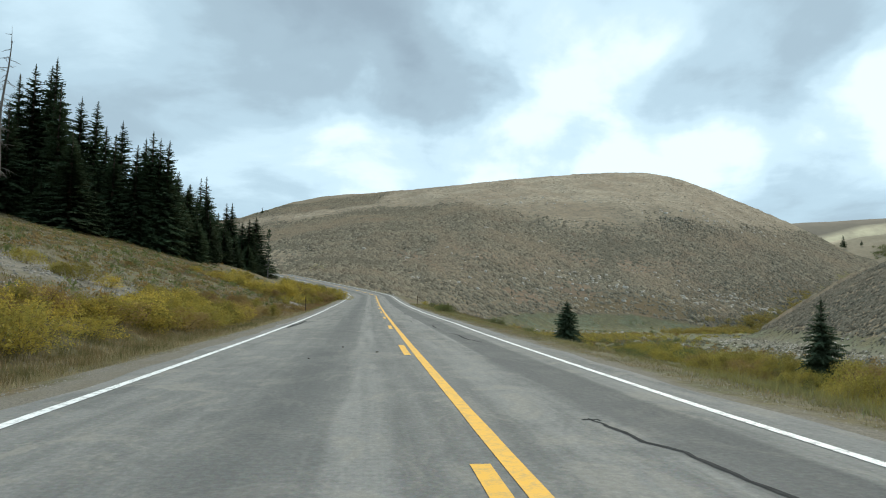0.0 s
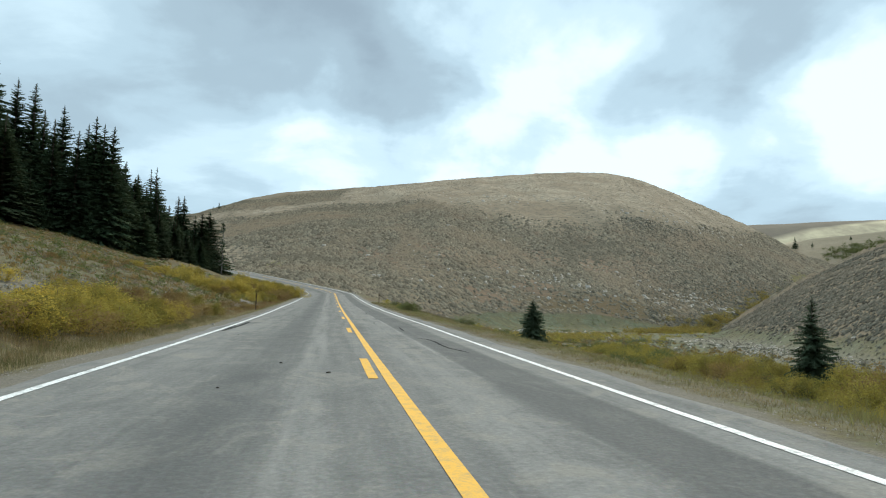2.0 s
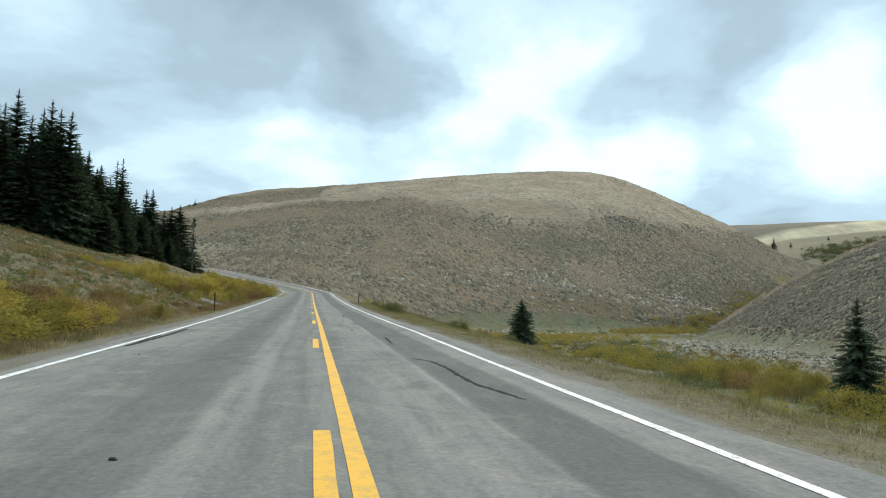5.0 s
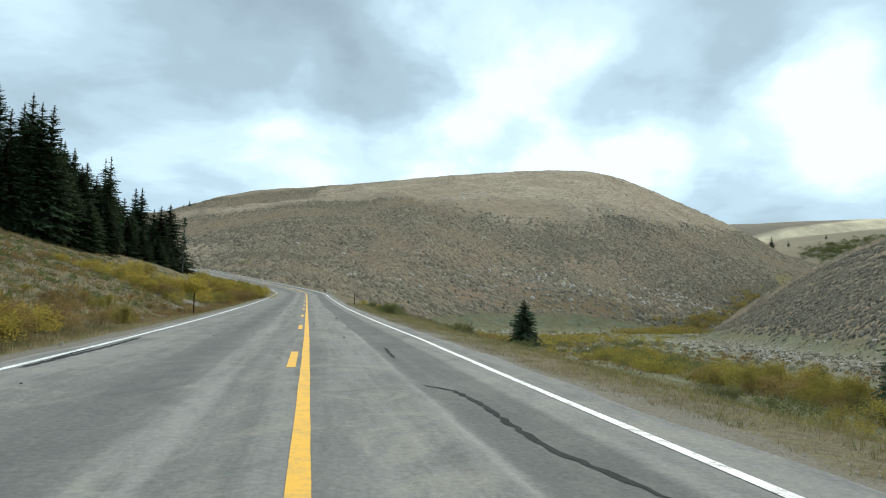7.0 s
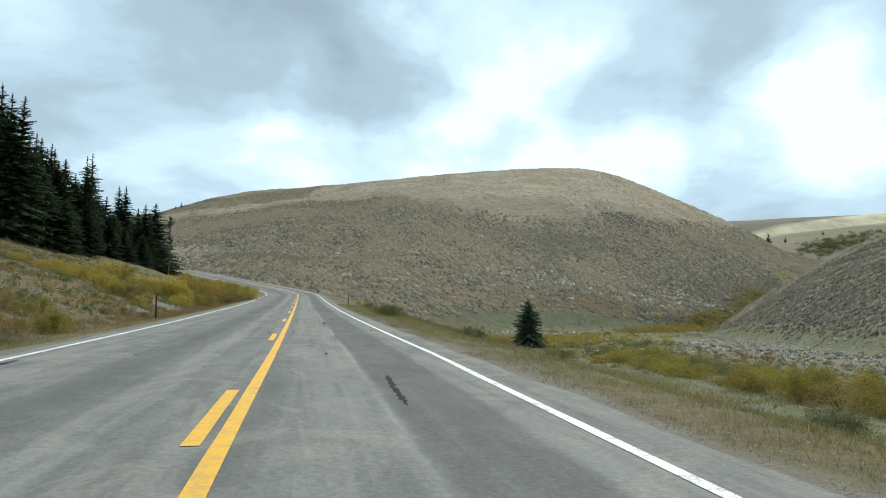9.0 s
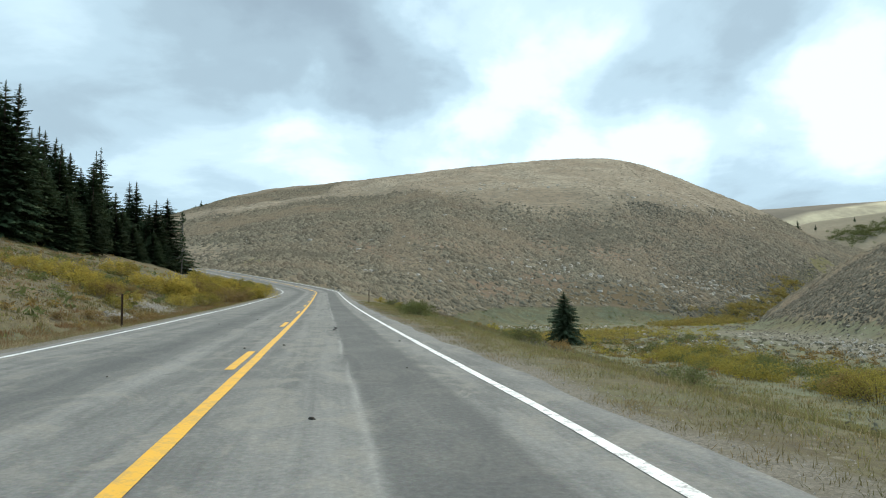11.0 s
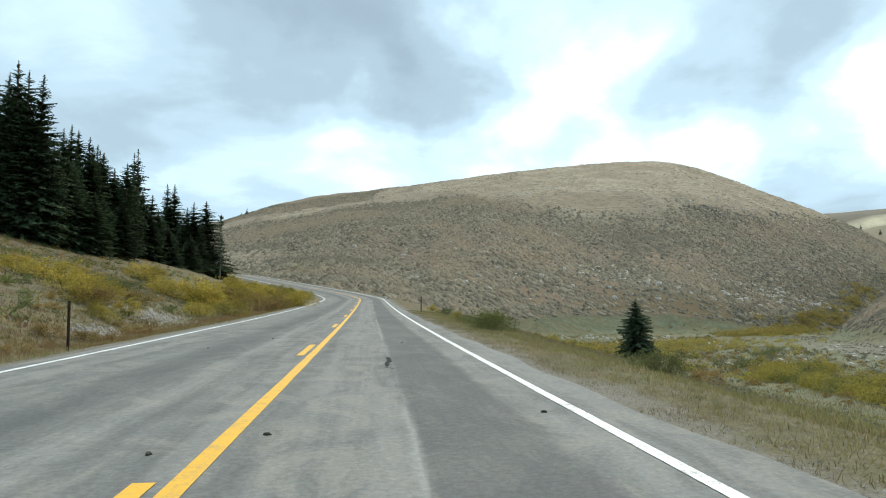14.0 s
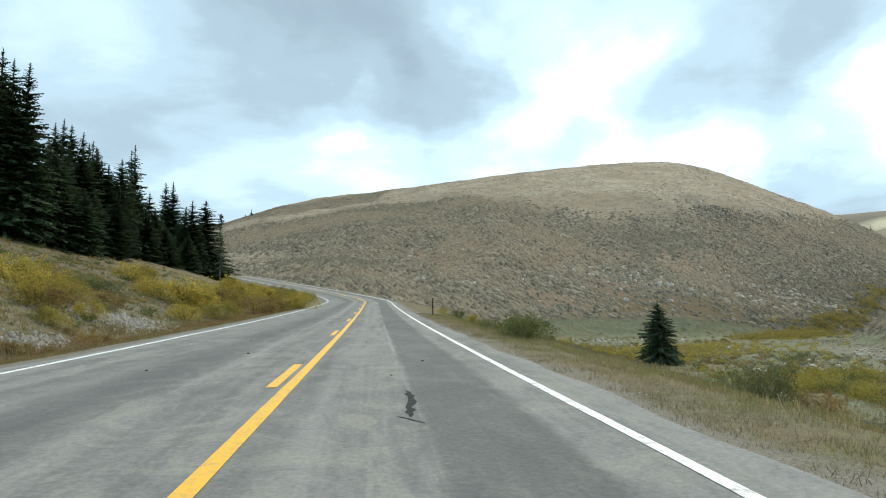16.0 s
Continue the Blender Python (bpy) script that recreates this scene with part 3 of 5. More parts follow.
    scree = 0.58 * ease(17, 4, np.abs(x - toe + 7)) * ease(215, 180, y) * ease(50, 70, y) + 0.36 * (lat < 0) * ease(9, 14, dl) * ease(30, 20, dl) * ease(50, 30, y) + 0.75 * stony(x, y)
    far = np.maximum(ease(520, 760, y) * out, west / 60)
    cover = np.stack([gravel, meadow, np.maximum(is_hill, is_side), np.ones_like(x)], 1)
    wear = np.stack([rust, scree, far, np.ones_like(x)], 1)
    return ground, cover, wear


def height(x, y):
    return float(land([x], [y])[0][0])
# TERRAIN-END


def steps(*runs):
    """Grid lines: runs of (start, end, step)."""
    out = []
    for a, b, s in runs:
        out += list(np.arange(a, b, s))
    return np.array(out + [runs[-1][1]])


def make_ground():
    gx = steps((-2400, -380, 90), (-380, -90, 4), (-90, -34, 1.6), (-34, 36, 0.8), (36, 110, 1.8), (110, 430, 4), (430, 2400, 60))
    gy = steps((-600, -60, 45), (-60, 0, 4), (0, 110, 0.8), (110, 240, 1.6), (240, 660, 3.2), (660, 1000, 14), (1000, 3200, 70))
    X, Y = np.meshgrid(gx, gy)
    z, cover, wear = land(X, Y)
    verts = np.stack([X.ravel(), Y.ravel(), z], 1)
    nx, ny = len(gx), len(gy)
    i = (np.arange(ny - 1)[:, None] * nx + np.arange(nx - 1)[None, :]).ravel()
    faces = np.stack([i, i + 1, i + nx + 1, i + nx], 1)
    me = bpy.data.meshes.new("ground")
    me.from_pydata(verts, [], faces)
    for name, vals in (("cover", cover), ("wear", wear), ("tone", hill_tones(X.ravel(), Y.ravel()))):
        at = me.color_attributes.new(name, "FLOAT_COLOR", "POINT")
        at.data.foreach_set("color", vals.astype(np.float32).ravel())
    me.polygons.foreach_set("use_smooth", np.ones(len(me.polygons), bool))
    me.materials.append(GROUND)
    return tagged(new("ground", me), "dry grass verges, sagebrush hill and creek meadow in autumn", "ground", kind="structure")


ground = make_ground()


def link_mesh(name, verts, faces, material, parent=None, label="", smooth=False):
    me = bpy.data.meshes.new(name)
    me.from_pydata([tuple(v) for v in verts], [], [tuple(f) for f in faces])
    me.materials.append(material)
    if smooth:
        me.polygons.foreach_set("use_smooth", np.ones(len(me.polygons), bool))
    ob = new(name, me)
    ob.parent = parent
    return tagged(ob, label) if label else ob


def at_road(along, lat, lift=0.0):
    """A place by its distance along the middle line (index) and to the right of it."""
    k = np.arange(len(LINE))
    x, y = np.interp(along, k, LINE[:, 0]), np.interp(along, k, LINE[:, 1])
    h, z = np.interp(along, k, LINE_H), np.interp(along, k, LINE_Z)
    return x + lat * math.cos(h), y + lat * math.sin(h), z - 0.012 * abs(lat) * 0.5 + lift


def road_strip(name, a0, a1, lat0, lat1, lift, material, parent, label="", step=1.0, thick=0.0, wob=0.0):
    """A band along the road between two distances from its middle (numbers or functions of y)."""
    n = max(2, int(round((a1 - a0) / step)) + 1)
    verts, faces = [], []
    rnd = random.Random(int(a0 * 10) + len(name))
    for i in range(n):
        a = a0 + (a1 - a0) * i / (n - 1)
        yy = float(np.interp(a, np.arange(len(LINE)), LINE[:, 1]))
        l0 = float(lat0(yy)) if callable(lat0) else lat0
        l1 = float(lat1(yy)) if callable(lat1) else lat1
        verts += [at_road(a, l0 + rnd.uniform(-wob, wob), lift), at_road(a, l1 + rnd.uniform(-wob, wob), lift)]
    for i in range(n - 1):
        faces.append((2 * i, 2 * i + 1, 2 * i + 3, 2 * i + 2))
    if thick:
        m = len(verts)
        verts += [(v[0], v[1], v[2] - thick) for v in verts]
        for i in range(n - 1):
            for o in (0, 1):
                q = (2 * i + o, 2 * i + 2 + o, 2 * i + 2 + o + m, 2 * i + o + m)
                faces.append(q if o == 0 else q[::-1])
        faces += [(0, m, m + 1, 1), (2 * n - 2, 2 * n - 1, 2 * n - 1 + m, 2 * n - 2 + m)]
    return link_mesh(name, verts, faces, material, parent, label)


def make_road():
    """The asphalt carriageway with a slight camber."""
    cols = [-1.0, -0.8, -0.6, -0.4, -0.2, 0.0, 0.2, 0.4, 0.6, 0.8, 1.0]
    verts, faces, lane = [], [], []
    ids = np.arange(20, len(LINE), 1.0)
    for a in ids:
        yy = float(np.interp(a, np.arange(len(LINE)), LINE[:, 1]))
        wob = 0.06 * math.sin(a * 1.3) + 0.05 * math.sin(a * 0.47 + 1)
        for c in cols:
            l = -c * (float(left_edge(yy)) - 0.42 - wob) if c < 0 else c * (float(right_edge(yy)) + 0.72 + wob)
            verts.append(at_road(a, l))
            across = c if c < 0 else l / (float(right_edge(yy)) + 0.42)
            lane.append((0.5 + 0.5 * across, 0.5 + l / 10, a / 100, 1))
    w = len(cols)
    for i in range(len(ids) - 1):
        for j in range(w - 1):
            faces.append((i * w + j, i * w + j + 1, (i + 1) * w + j + 1, (i + 1) * w + j))
    m = len(verts)
    for j in (0, w - 1):
        base = len(verts)
        for i in range(len(ids)):
            v = verts[i * w + j]
            verts.append((v[0] + (0.05 if j else -0.05), v[1], v[2] - 0.16))
            lane.append((0.0, 0.5, i / 100, 1))
        for i in range(len(ids) - 1):
            q = (i * w + j, (i + 1) * w + j, base + i + 1, base + i)
            faces.append(q if j == 0 else q[::-1])
    me = bpy.data.meshes.new("road")
    me.from_pydata(verts, [], faces)
    at = me.color_attributes.new("lane", "FLOAT_COLOR", "POINT")
    at.data.foreach_set("color", np.array(lane, np.float32).ravel())
    me.materials.append(ASPHALT)
    return tagged(new("road", me), "worn grey two-lane asphalt road curving round the hill", "road", kind="structure")


road = make_road()
END = len(LINE) - 5


def along_of(x, y):
    return float(road_frame([x], [y])[1][0])


road_strip("edge_line", 25, END, lambda y: left_edge(y) - 0.06, lambda y: left_edge(y) + 0.07, 0.006, WHITE_PAINT, road, "white painted edge line", wob=0.006)
road_strip("edge_line", 25, END, lambda y: right_edge(y) - 0.07, lambda y: right_edge(y) + 0.06, 0.006, WHITE_PAINT, road, "white painted edge line", wob=0.006)
def sway(y):
    """How far the painted middle strays to the right of the road's middle."""
    return 0.03 + 0.11 * float(ease(2, 44, y))


road_strip("centre_line", 25, END, lambda y: 0.015 + sway(y), lambda y: 0.175 + sway(y), 0.006, YELLOW_PAINT, road, "solid yellow centre line", wob=0.004)
first = along_of(-0.75, 15.27)
for i in range(-3, 20):
    road_strip("centre_dash", first + 13.65 * i, first + 13.65 * i + 3.42, lambda y: -0.225 + sway(y), lambda y: -0.07 + sway(y), 0.006, YELLOW_PAINT, road, "broken yellow line dash", step=0.85, wob=0.004)

# ---------------------------------------------------------------- builders of plants and stones
def soup(name, tris, material, parent=None, label="", quads=False):
    """One mesh out of loose triangles (n, 3, 3) or quads (n, 4, 3)."""
    tris = np.asarray(tris, np.float32)
    k = tris.shape[1]
    me = bpy.data.meshes.new(name)
    n = len(tris)
    me.vertices.add(n * k)
    me.vertices.foreach_set("co", tris.ravel())
    me.loops.add(n * k)
    me.loops.foreach_set("vertex_index", np.arange(n * k, dtype=np.int32))
    me.polygons.add(n)
    me.polygons.foreach_set("loop_start", np.arange(0, n * k, k, dtype=np.int32))
    me.update(calc_edges=True)
    me.validate()
    me.materials.append(material)
    ob = new(name, me)
    ob.parent = parent
    return tagged(ob, label) if label else ob


def tube(points, radii, sides=5):
    """Vertices and faces of a tapering limb along points."""
    verts, faces = [], []
    for i, (p, r) in enumerate(zip(points, radii)):
        p, r = Vector([float(c) for c in p]), float(r)
        d = (Vector(points[min(i + 1, len(points) - 1)]) - Vector(points[max(i - 1, 0)])).normalized()
        u = d.orthogonal().normalized()
        v = d.cross(u)
        for s in range(sides):
            a = 2 * math.pi * s / sides
            verts.append(p + r * (math.cos(a) * u + math.sin(a) * v))
    for i in range(len(points) - 1):
        for s in range(sides):
            t = (s + 1) % sides
            faces.append((i * sides + s, i * sides + t, (i + 1) * sides + t, (i + 1) * sides + s))
    faces.append(tuple(range(sides))[::-1])
    faces.append(tuple(len(verts) - sides + s for s in range(sides)))
    return verts, faces


def tubes(name, limbs, material, parent, label="", sides=5):
    verts, faces = [], []
    for pts, rad in limbs:
        v, f = tube(pts, rad, sides)
        o = len(verts)
        verts += v
        faces += [tuple(i + o for i in q) for q in f]
    return link_mesh(name, verts, faces, material, parent, label, True)


def conifer(seed, h, wide, material, whorls, bare=0.06, thin=1.0, fine=7, loose=0.0, power=0.92):
    """A spruce: tapered trunk, and a crown of drooping feathered boughs with gaps."""
    r = np.random.RandomState(seed)
    tree = new("spruce_tree")
    lean = r.uniform(-0.012, 0.012, 2)
    zs = np.linspace(0, h * 0.985, 9)
    trunk = [(lean[0] * z, lean[1] * z, z) for z in zs]
    tubes("trunk", [(trunk, [0.017 * h * (1 - z / h) ** 0.8 + 0.012 for z in zs])], BARK, tree, "", 7)
    tris = []
    for i in range(whorls):
        f = bare + (1 - bare) * (i + r.uniform(-1.3, 1.3)) / whorls
        f = min(max(f, bare), 0.992)
        z = f * h
        reach = wide * h * (1 - f) ** power * (0.92 + 0.12 * math.sin(9 * f + seed)) + 0.012 * h * (1 - f ** 12)
        if f < bare + 0.06:
            reach *= 0.85
        n = int(5 + 6 * (1 - f)) + r.randint(0, 2)
        level, spread = z, reach
        a0 = r.uniform(0, 6.28)
        for b in range(n):
            if r.rand() > 0.93 * thin:
                continue
            a = a0 + 6.283 * (b + r.uniform(-0.35, 0.35)) / n
            z = min(level + r.uniform(-1.0, 1.0) * h * 1.4 / whorls, 0.985 * h)
            reach = spread * r.uniform(0.85, 1.12) + 0.25 * (level - z)
            length = reach * r.uniform(0.55 - 0.2 * loose, 1.16 + 0.08 * loose)
            out = np.array([math.cos(a), math.sin(a), 0])
            side = np.array([-math.sin(a), math.cos(a), 0])
            rise = 0.75 * f - 0.24 + r.uniform(-0.2, 0.2) * (1 + loose)
            base = np.array([lean[0] * z, lean[1] * z, z])
            m = max(3, int(fine * min(1.3, length / (0.12 * h)) + 0.5))
            curve = lambda u: base + out * length * u + np.array([0, 0, length * (rise * u - 0.30 * u * u + 0.10 * u ** 3)])
            for k in range(m):
                u0, u1 = k / m, (k + 1.3) / m
                p0, p1 = curve(u0), curve(min(u1, 1.1))
                c = (p0 + p1) / 2
                w = length * 0.27 * (1.12 - 0.75 * u0) * min(1.0, (7.5 / fine) ** 0.6)
                w = min(w, (0.021 if h > 15 else 0.045) * h)
                for s in (1, -1):
                    v = w * r.uniform(0.55, 1.25)
                    tris.append((p0, p1 + np.array([0, 0, -0.25 * v * r.rand()]), c + side * v * s * r.uniform(0.6, 1.1) + out * v * r.uniform(0.0, 0.7) + np.array([0, 0, -v * r.uniform(0.25, 1.0)])))
                v = w * r.uniform(0.4, 0.9)
                tris.append((p0, p1, c + side * r.uniform(-0.6, 0.6) * v + np.array([0, 0, -1.25 * v])))
    top = np.array([lean[0] * h, lean[1] * h, h])
    for k in range(26):
        a, low = 6.283 * r.rand(), 0.06 * h * r.rand()
        p = top - np.array([0, 0, low])
        tris.append((p, p - [0, 0, 0.012 * h], p + np.array([math.cos(a), math.sin(a), r.uniform(0.0, 0.9)]) * (0.003 * h + 0.11 * low)))
    soup("crown", tris, material, tree)
    return tree


def snag(seed, h, needles=0.0):
    """A standing dead spruce with broken bare branches."""
    r = np.random.RandomState(seed)
    tree = new("dead_tree")
    zs = np.linspace(0, h, 10)
    pts = [(0.02 * z + 0.01 * h * math.sin(z * 0.3), 0.01 * z, z) for z in zs]
    tubes("trunk", [(pts, [0.011 * h * (1 - z / h) ** 0.7 + 0.015 for z in zs])], DEADWOOD, tree, "", 6)
    tris = []
    for i in range(44):
        f = r.uniform(0.2, 0.97)
        z = f * h
        a = r.uniform(0, 6.28)
        l = h * 0.10 * (1.1 - f) ** 0.5 * r.uniform(0.5, 1.3)
        b = np.array([0.02 * z + 0.01 * h * math.sin(z * 0.3), 0.01 * z, z])
        o = np.array([math.cos(a), math.sin(a), r.uniform(-0.5, 0.1)])
        mid, end = b + o * l * 0.5, b + o * l + [0, 0, -0.12 * l]
        limbs = [([b, mid, end], [0.06, 0.045, 0.015])]
        for k in range(4):
            q = b + o * l * r.uniform(0.3, 0.5)
            d = np.array([r.uniform(-1, 1), r.uniform(-1, 1), r.uniform(-0.9, 0.1)]) * l * 0.4
            limbs.append(([q, q + d], [0.03, 0.01]))
            if r.rand() < needles:
                for j in range(7):
                    t = q + d * r.uniform(0, 1)
                    e = r.uniform(-1, 1, 3) * 0.45
                    tris.append((t, t + e, t + e * 0.6 + r.uniform(-1, 1, 3) * 0.25))
        tubes("branch", limbs, DEADWOOD, tree, "", 4)
    if tris:
        soup("crown", tris, NEEDLES, tree, "thin remaining needles")
    return tree


def willow(seed, leaf_mat, leaves, h=1.0, spread=0.75, leaf=0.055, name="willow_bush"):
    """A low bush: many rising stems and a loose, uneven mass of narrow leaves."""
    r = np.random.RandomState(seed)
    bush = new(name)
    limbs, tips = [], []
    for i in range(15):
        a, s = r.uniform(0, 6.28), r.uniform(0.15, 1.0) ** 0.7
        top = np.array([math.cos(a) * spread * s, math.sin(a) * spread * s, h * r.uniform(0.62, 1.06) * (1.08 - 0.42 * s * s)])
        root = np.array([math.cos(a) * 0.22 * spread * s, math.sin(a) * 0.22 * spread * s, -0.06])
        mid = root * 0.45 + top * 0.55 + np.array([0, 0, 0.10 * h])
        limbs.append(([root, mid, top], [0.009 * h, 0.006 * h, 0.002 * h]))
        tips.append((root, mid, top))
        for k in range(1):
            q = mid + (top - mid) * r.uniform(0, 0.6)
            e = q + r.uniform(-1, 1, 3) * np.array([0.22, 0.22, 0.12]) * h + [0, 0, 0.12 * h]
            limbs.append(([q, e], [0.004 * h, 0.0015 * h]))
            tips.append((q, (q + e) / 2, e))
    tubes("framework", limbs, TWIG, bush, "thin brown woody stems", 3)
    w = np.array([1.6 if i % 2 == 0 else 1.0 for i in range(len(tips))])
    pick = r.choice(len(tips), leaves, p=w / w.sum())
    u = r.rand(leaves) ** 0.85
    T = np.array(tips)[pick]
    root, mid, top = T[:, 0], T[:, 1], T[:, 2]
    um = u[:, None]
    p = np.where(um < 0.4, root + (mid - root) * (0.2 + um * 2.0), mid + (top - mid) * ((um - 0.4) / 0.6 * 1.06))
    p = p + r.normal(0, 0.075 * h, (leaves, 3)) * np.array([1, 1, 0.8])
    low = r.rand(leaves) < 0.42
    ang, rad = r.uniform(0, 6.283, leaves), spread * 1.02 * np.sqrt(r.rand(leaves))
    skirt = np.column_stack([np.cos(ang) * rad, np.sin(ang) * rad, h * r.uniform(0.03, 0.80, leaves) * (1.06 - 0.55 * (rad / spread) ** 2)])
    p = np.where(low[:, None], skirt, p)
    p[:, 2] = np.maximum(p[:, 2], 0.015)
    d = r.normal(0, 1, (leaves, 3)) + np.array([0, 0, 0.45])
    d /= np.linalg.norm(d, axis=1)[:, None]
    s = np.cross(d, r.normal(0, 1, (leaves, 3)))
    s /= np.linalg.norm(s, axis=1)[:, None]
    size = leaf * r.uniform(0.6, 1.4, leaves)[:, None]
    quad = np.stack([p, p + d * size * 0.75 + s * size * 0.34, p + d * size - s * size * 0.22], 1)
    soup("foliage", quad, leaf_mat, bush)
    return bush


def stone(seed, name="rock", material=None):
    """An angular weathered stone about 1 across."""
    r = np.random.RandomState(seed)
    bm = bmesh.new()
    bmesh.ops.create_icosphere(bm, subdivisions=2, radius=0.5)
    for v in bm.verts:
        n = noise.noise(v.co * 1.9 + Vector((seed * 3.7, 0, 0)))
        m = noise.noise(v.co * 4.3 + Vector((0, seed * 2.1, 0)))
        v.co *= 1 + 0.45 * n + 0.18 * m
        v.co.z = max(v.co.z * 0.62, -0.12)
        v.co.x *= 1.15
    me = bpy.data.meshes.new(name)
    bm.to_mesh(me)
    bm.free()
    me.materials.append(material or ROCK)
    return new(name, me)


def stand(x, y, turn=0.0, size=1.0, tall=None, sink=0.0):
    """The pose of something that stands on the ground."""
    return pose(x, y, height(x, y) - sink, 0, 0, turn) @ Matrix.Diagonal((size, size, tall or size, 1))


class Herd:
    """Builds each kind once and then copies it, so that alike things share meshes."""

    def __init__(self):
        self.kinds = {}

    def put(self, key, build, m, label, category, group):
        if key not in self.kinds:
            ob = build()
            ob.matrix_basis = m
            tagged(ob, label, category, group)
            self.kinds[key] = ob
            return ob
        src = self.kinds[key]
        keep = src.matrix_basis.copy()
        src.matrix_basis = Matrix.Identity(4)
        ob = copy_thing(src, m)
        src.matrix_basis = keep
        return tagged(ob, label, category, group)


herd = Herd()
rng = np.random.RandomState(42)


def road_place(y, lat):
    """A place beside the road: how far on, how far right of its middle."""
    x, yy, _ = at_road(along_of(0.95 - 0.1063 * y, y), lat)
    return x, yy

# ---------------------------------------------------------------- spruce wood on the bank
SPRUCE_H = 20.0


def put_spruce(x, y, top, kind, group="spruces of the roadside wood"):
    z = height(x, y)
    s = max(top - z, 4.0) / SPRUCE_H
    w = s * (1.05 + 0.3 * rng.rand()) * (1.6 if s < 0.8 else 1.06) * (1.0 if s < 1.1 else 0.86)
    builds = {
        0: lambda: conifer(1, SPRUCE_H, 0.215, NEEDLES, 92, 0.03, 1.0, 9),
        1: lambda: conifer(2, SPRUCE_H, 0.185, NEEDLES, 88, 0.03, 1.0, 9),
        2: lambda: conifer(3, SPRUCE_H, 0.235, NEEDLES, 90, 0.02, 1.0, 9),
        3: lambda: conifer(4, SPRUCE_H, 0.20, NEEDLES, 86, 0.05, 0.95, 9),
        4: lambda: conifer(5, SPRUCE_H, 0.21, NEEDLES, 40, 0.03, 1.0, 4),
        5: lambda: conifer(6, SPRUCE_H, 0.19, NEEDLES, 42, 0.05, 1.0, 4),
    }
    label = "tall dark spruce with drooping boughs in a dense wood" if s > 0.9 else "slender dark spruce at the end of the wood"
    herd.put(("spruce", kind), builds[kind], pose(x, y, z - 0.15, 0, 0, rng.uniform(0, 360)) @ Matrix.Diagonal((w, w, s, 1)), label, "tree", group)


# x, y and height of the crown's tip
FRONT_ROW = [
    (-75.4, 118, 40.9), (-73.7, 119, 42.8), (-72.8, 122, 44.0), (-71.2, 121, 45.0), (-66.9, 116, 38.6), (-67.8, 124, 38.6), (-66.0, 126, 38.6),
    (-61.8, 122, 32.6), (-58.2, 118, 30.2), (-63.9, 132.7, 36.4), (-54.5, 118.3, 28.5), (-54.9, 123.2, 30.8), (-52.9, 121.9, 31.9), (-51.7, 121.7, 30.4), (-50.7, 122.4, 30.4),
    (-61.5, 147.1, 30.2), (-60.9, 148.6, 31.3), (-62.3, 152.6, 31.4), (-60.8, 153.2, 30.5), (-57.1, 151.4, 27.3), (-55.4, 151.1, 24.7), (-52.7, 149.9, 25.2),
    (-57.1, 177.6, 26.9), (-55.8, 177.7, 26.9), (-48.5, 168.0, 21.6), (-49.5, 177.5, 23.2), (-52.0, 174.0, 21.5),
]
for i, (x, y, top) in enumerate(FRONT_ROW):
    put_spruce(x, y, top, (i * 7 + 1) % 4)
for x, y, top in [(-56.4, 168, 23.1), (-58.1, 150, 25.0), (-73.1, 112, 34.1), (-79.0, 112, 36.0), (-63.5, 114, 30.0), (-60.0, 108, 27.0), (-51.5, 160, 19.0), (-49.5, 166, 17.5), (-53.5, 140, 24.5), (-52.0, 133, 22.0), (-56.0, 145, 22.5), (-51.5, 147, 20.5), (-49.5, 152, 17.5), (-48.5, 140, 18.0), (-54.5, 160, 22.0), (-47.0, 163, 15.0), (-50.0, 128, 21.0), (-47.5, 130, 17.0), (-62, 140, 21), (-58, 138, 20)]:
    put_spruce(x, y, top, rng.randint(4))
# younger trees that close the gaps of the front
for x, y, h in [(-58, 112, 8), (-63, 117, 10), (-53, 118, 7), (-55, 130, 9), (-50, 137, 8), (-57, 142, 10), (-52, 150, 8), (-48.5, 157, 7), (-50.5, 169, 7), (-60, 128, 11), (-69, 113, 10), (-66, 110, 7), (-77, 109, 9), (-53, 155, 9), (-47, 168, 6)]:
    put_spruce(x, y, height(x, y) + h, 2)
# the wood goes on behind
k = 0
while k < 52:
    y = rng.uniform(70, 185)
    x = -62 - 0.10 * abs(y - 120) - rng.uniform(0, 60)
    if y > 150:
        x = -60 - rng.uniform(0, 40)
    if y < 105 and x > -88:
        continue
    z = height(x, y)
    away = math.hypot(x, y)
    clearing = 0.62 if 135 < y < 165 and x > -72 else 1.0
    put_spruce(x, y, z + clearing * min(rng.uniform(13, 21), 0.20 * away + 4 - 0.35 * (z - 10)), 4 + rng.randint(2))
    k += 1
herd.put("snag", lambda: snag(5, 30.0), stand(-69.5, 104, 20), "tall bare dead spruce above the wood", "tree", "dead trees")
herd.put("thin_snag", lambda: snag(8, 12.5, 0.35), stand(-44.1, 170.8, 70, (19.6 - height(-44.1, 170.8)) / 12.5), "half-dead spruce with thin branches at the wood's end", "tree", "dead trees")

# two young spruces that stand alone by the creek
def lone_spruce(seed, h, wide, loose=0.3):
    return lambda: conifer(seed, h, wide, YOUNG_NEEDLES, 90, 0.0, 1.0, 11, loose, 0.72)


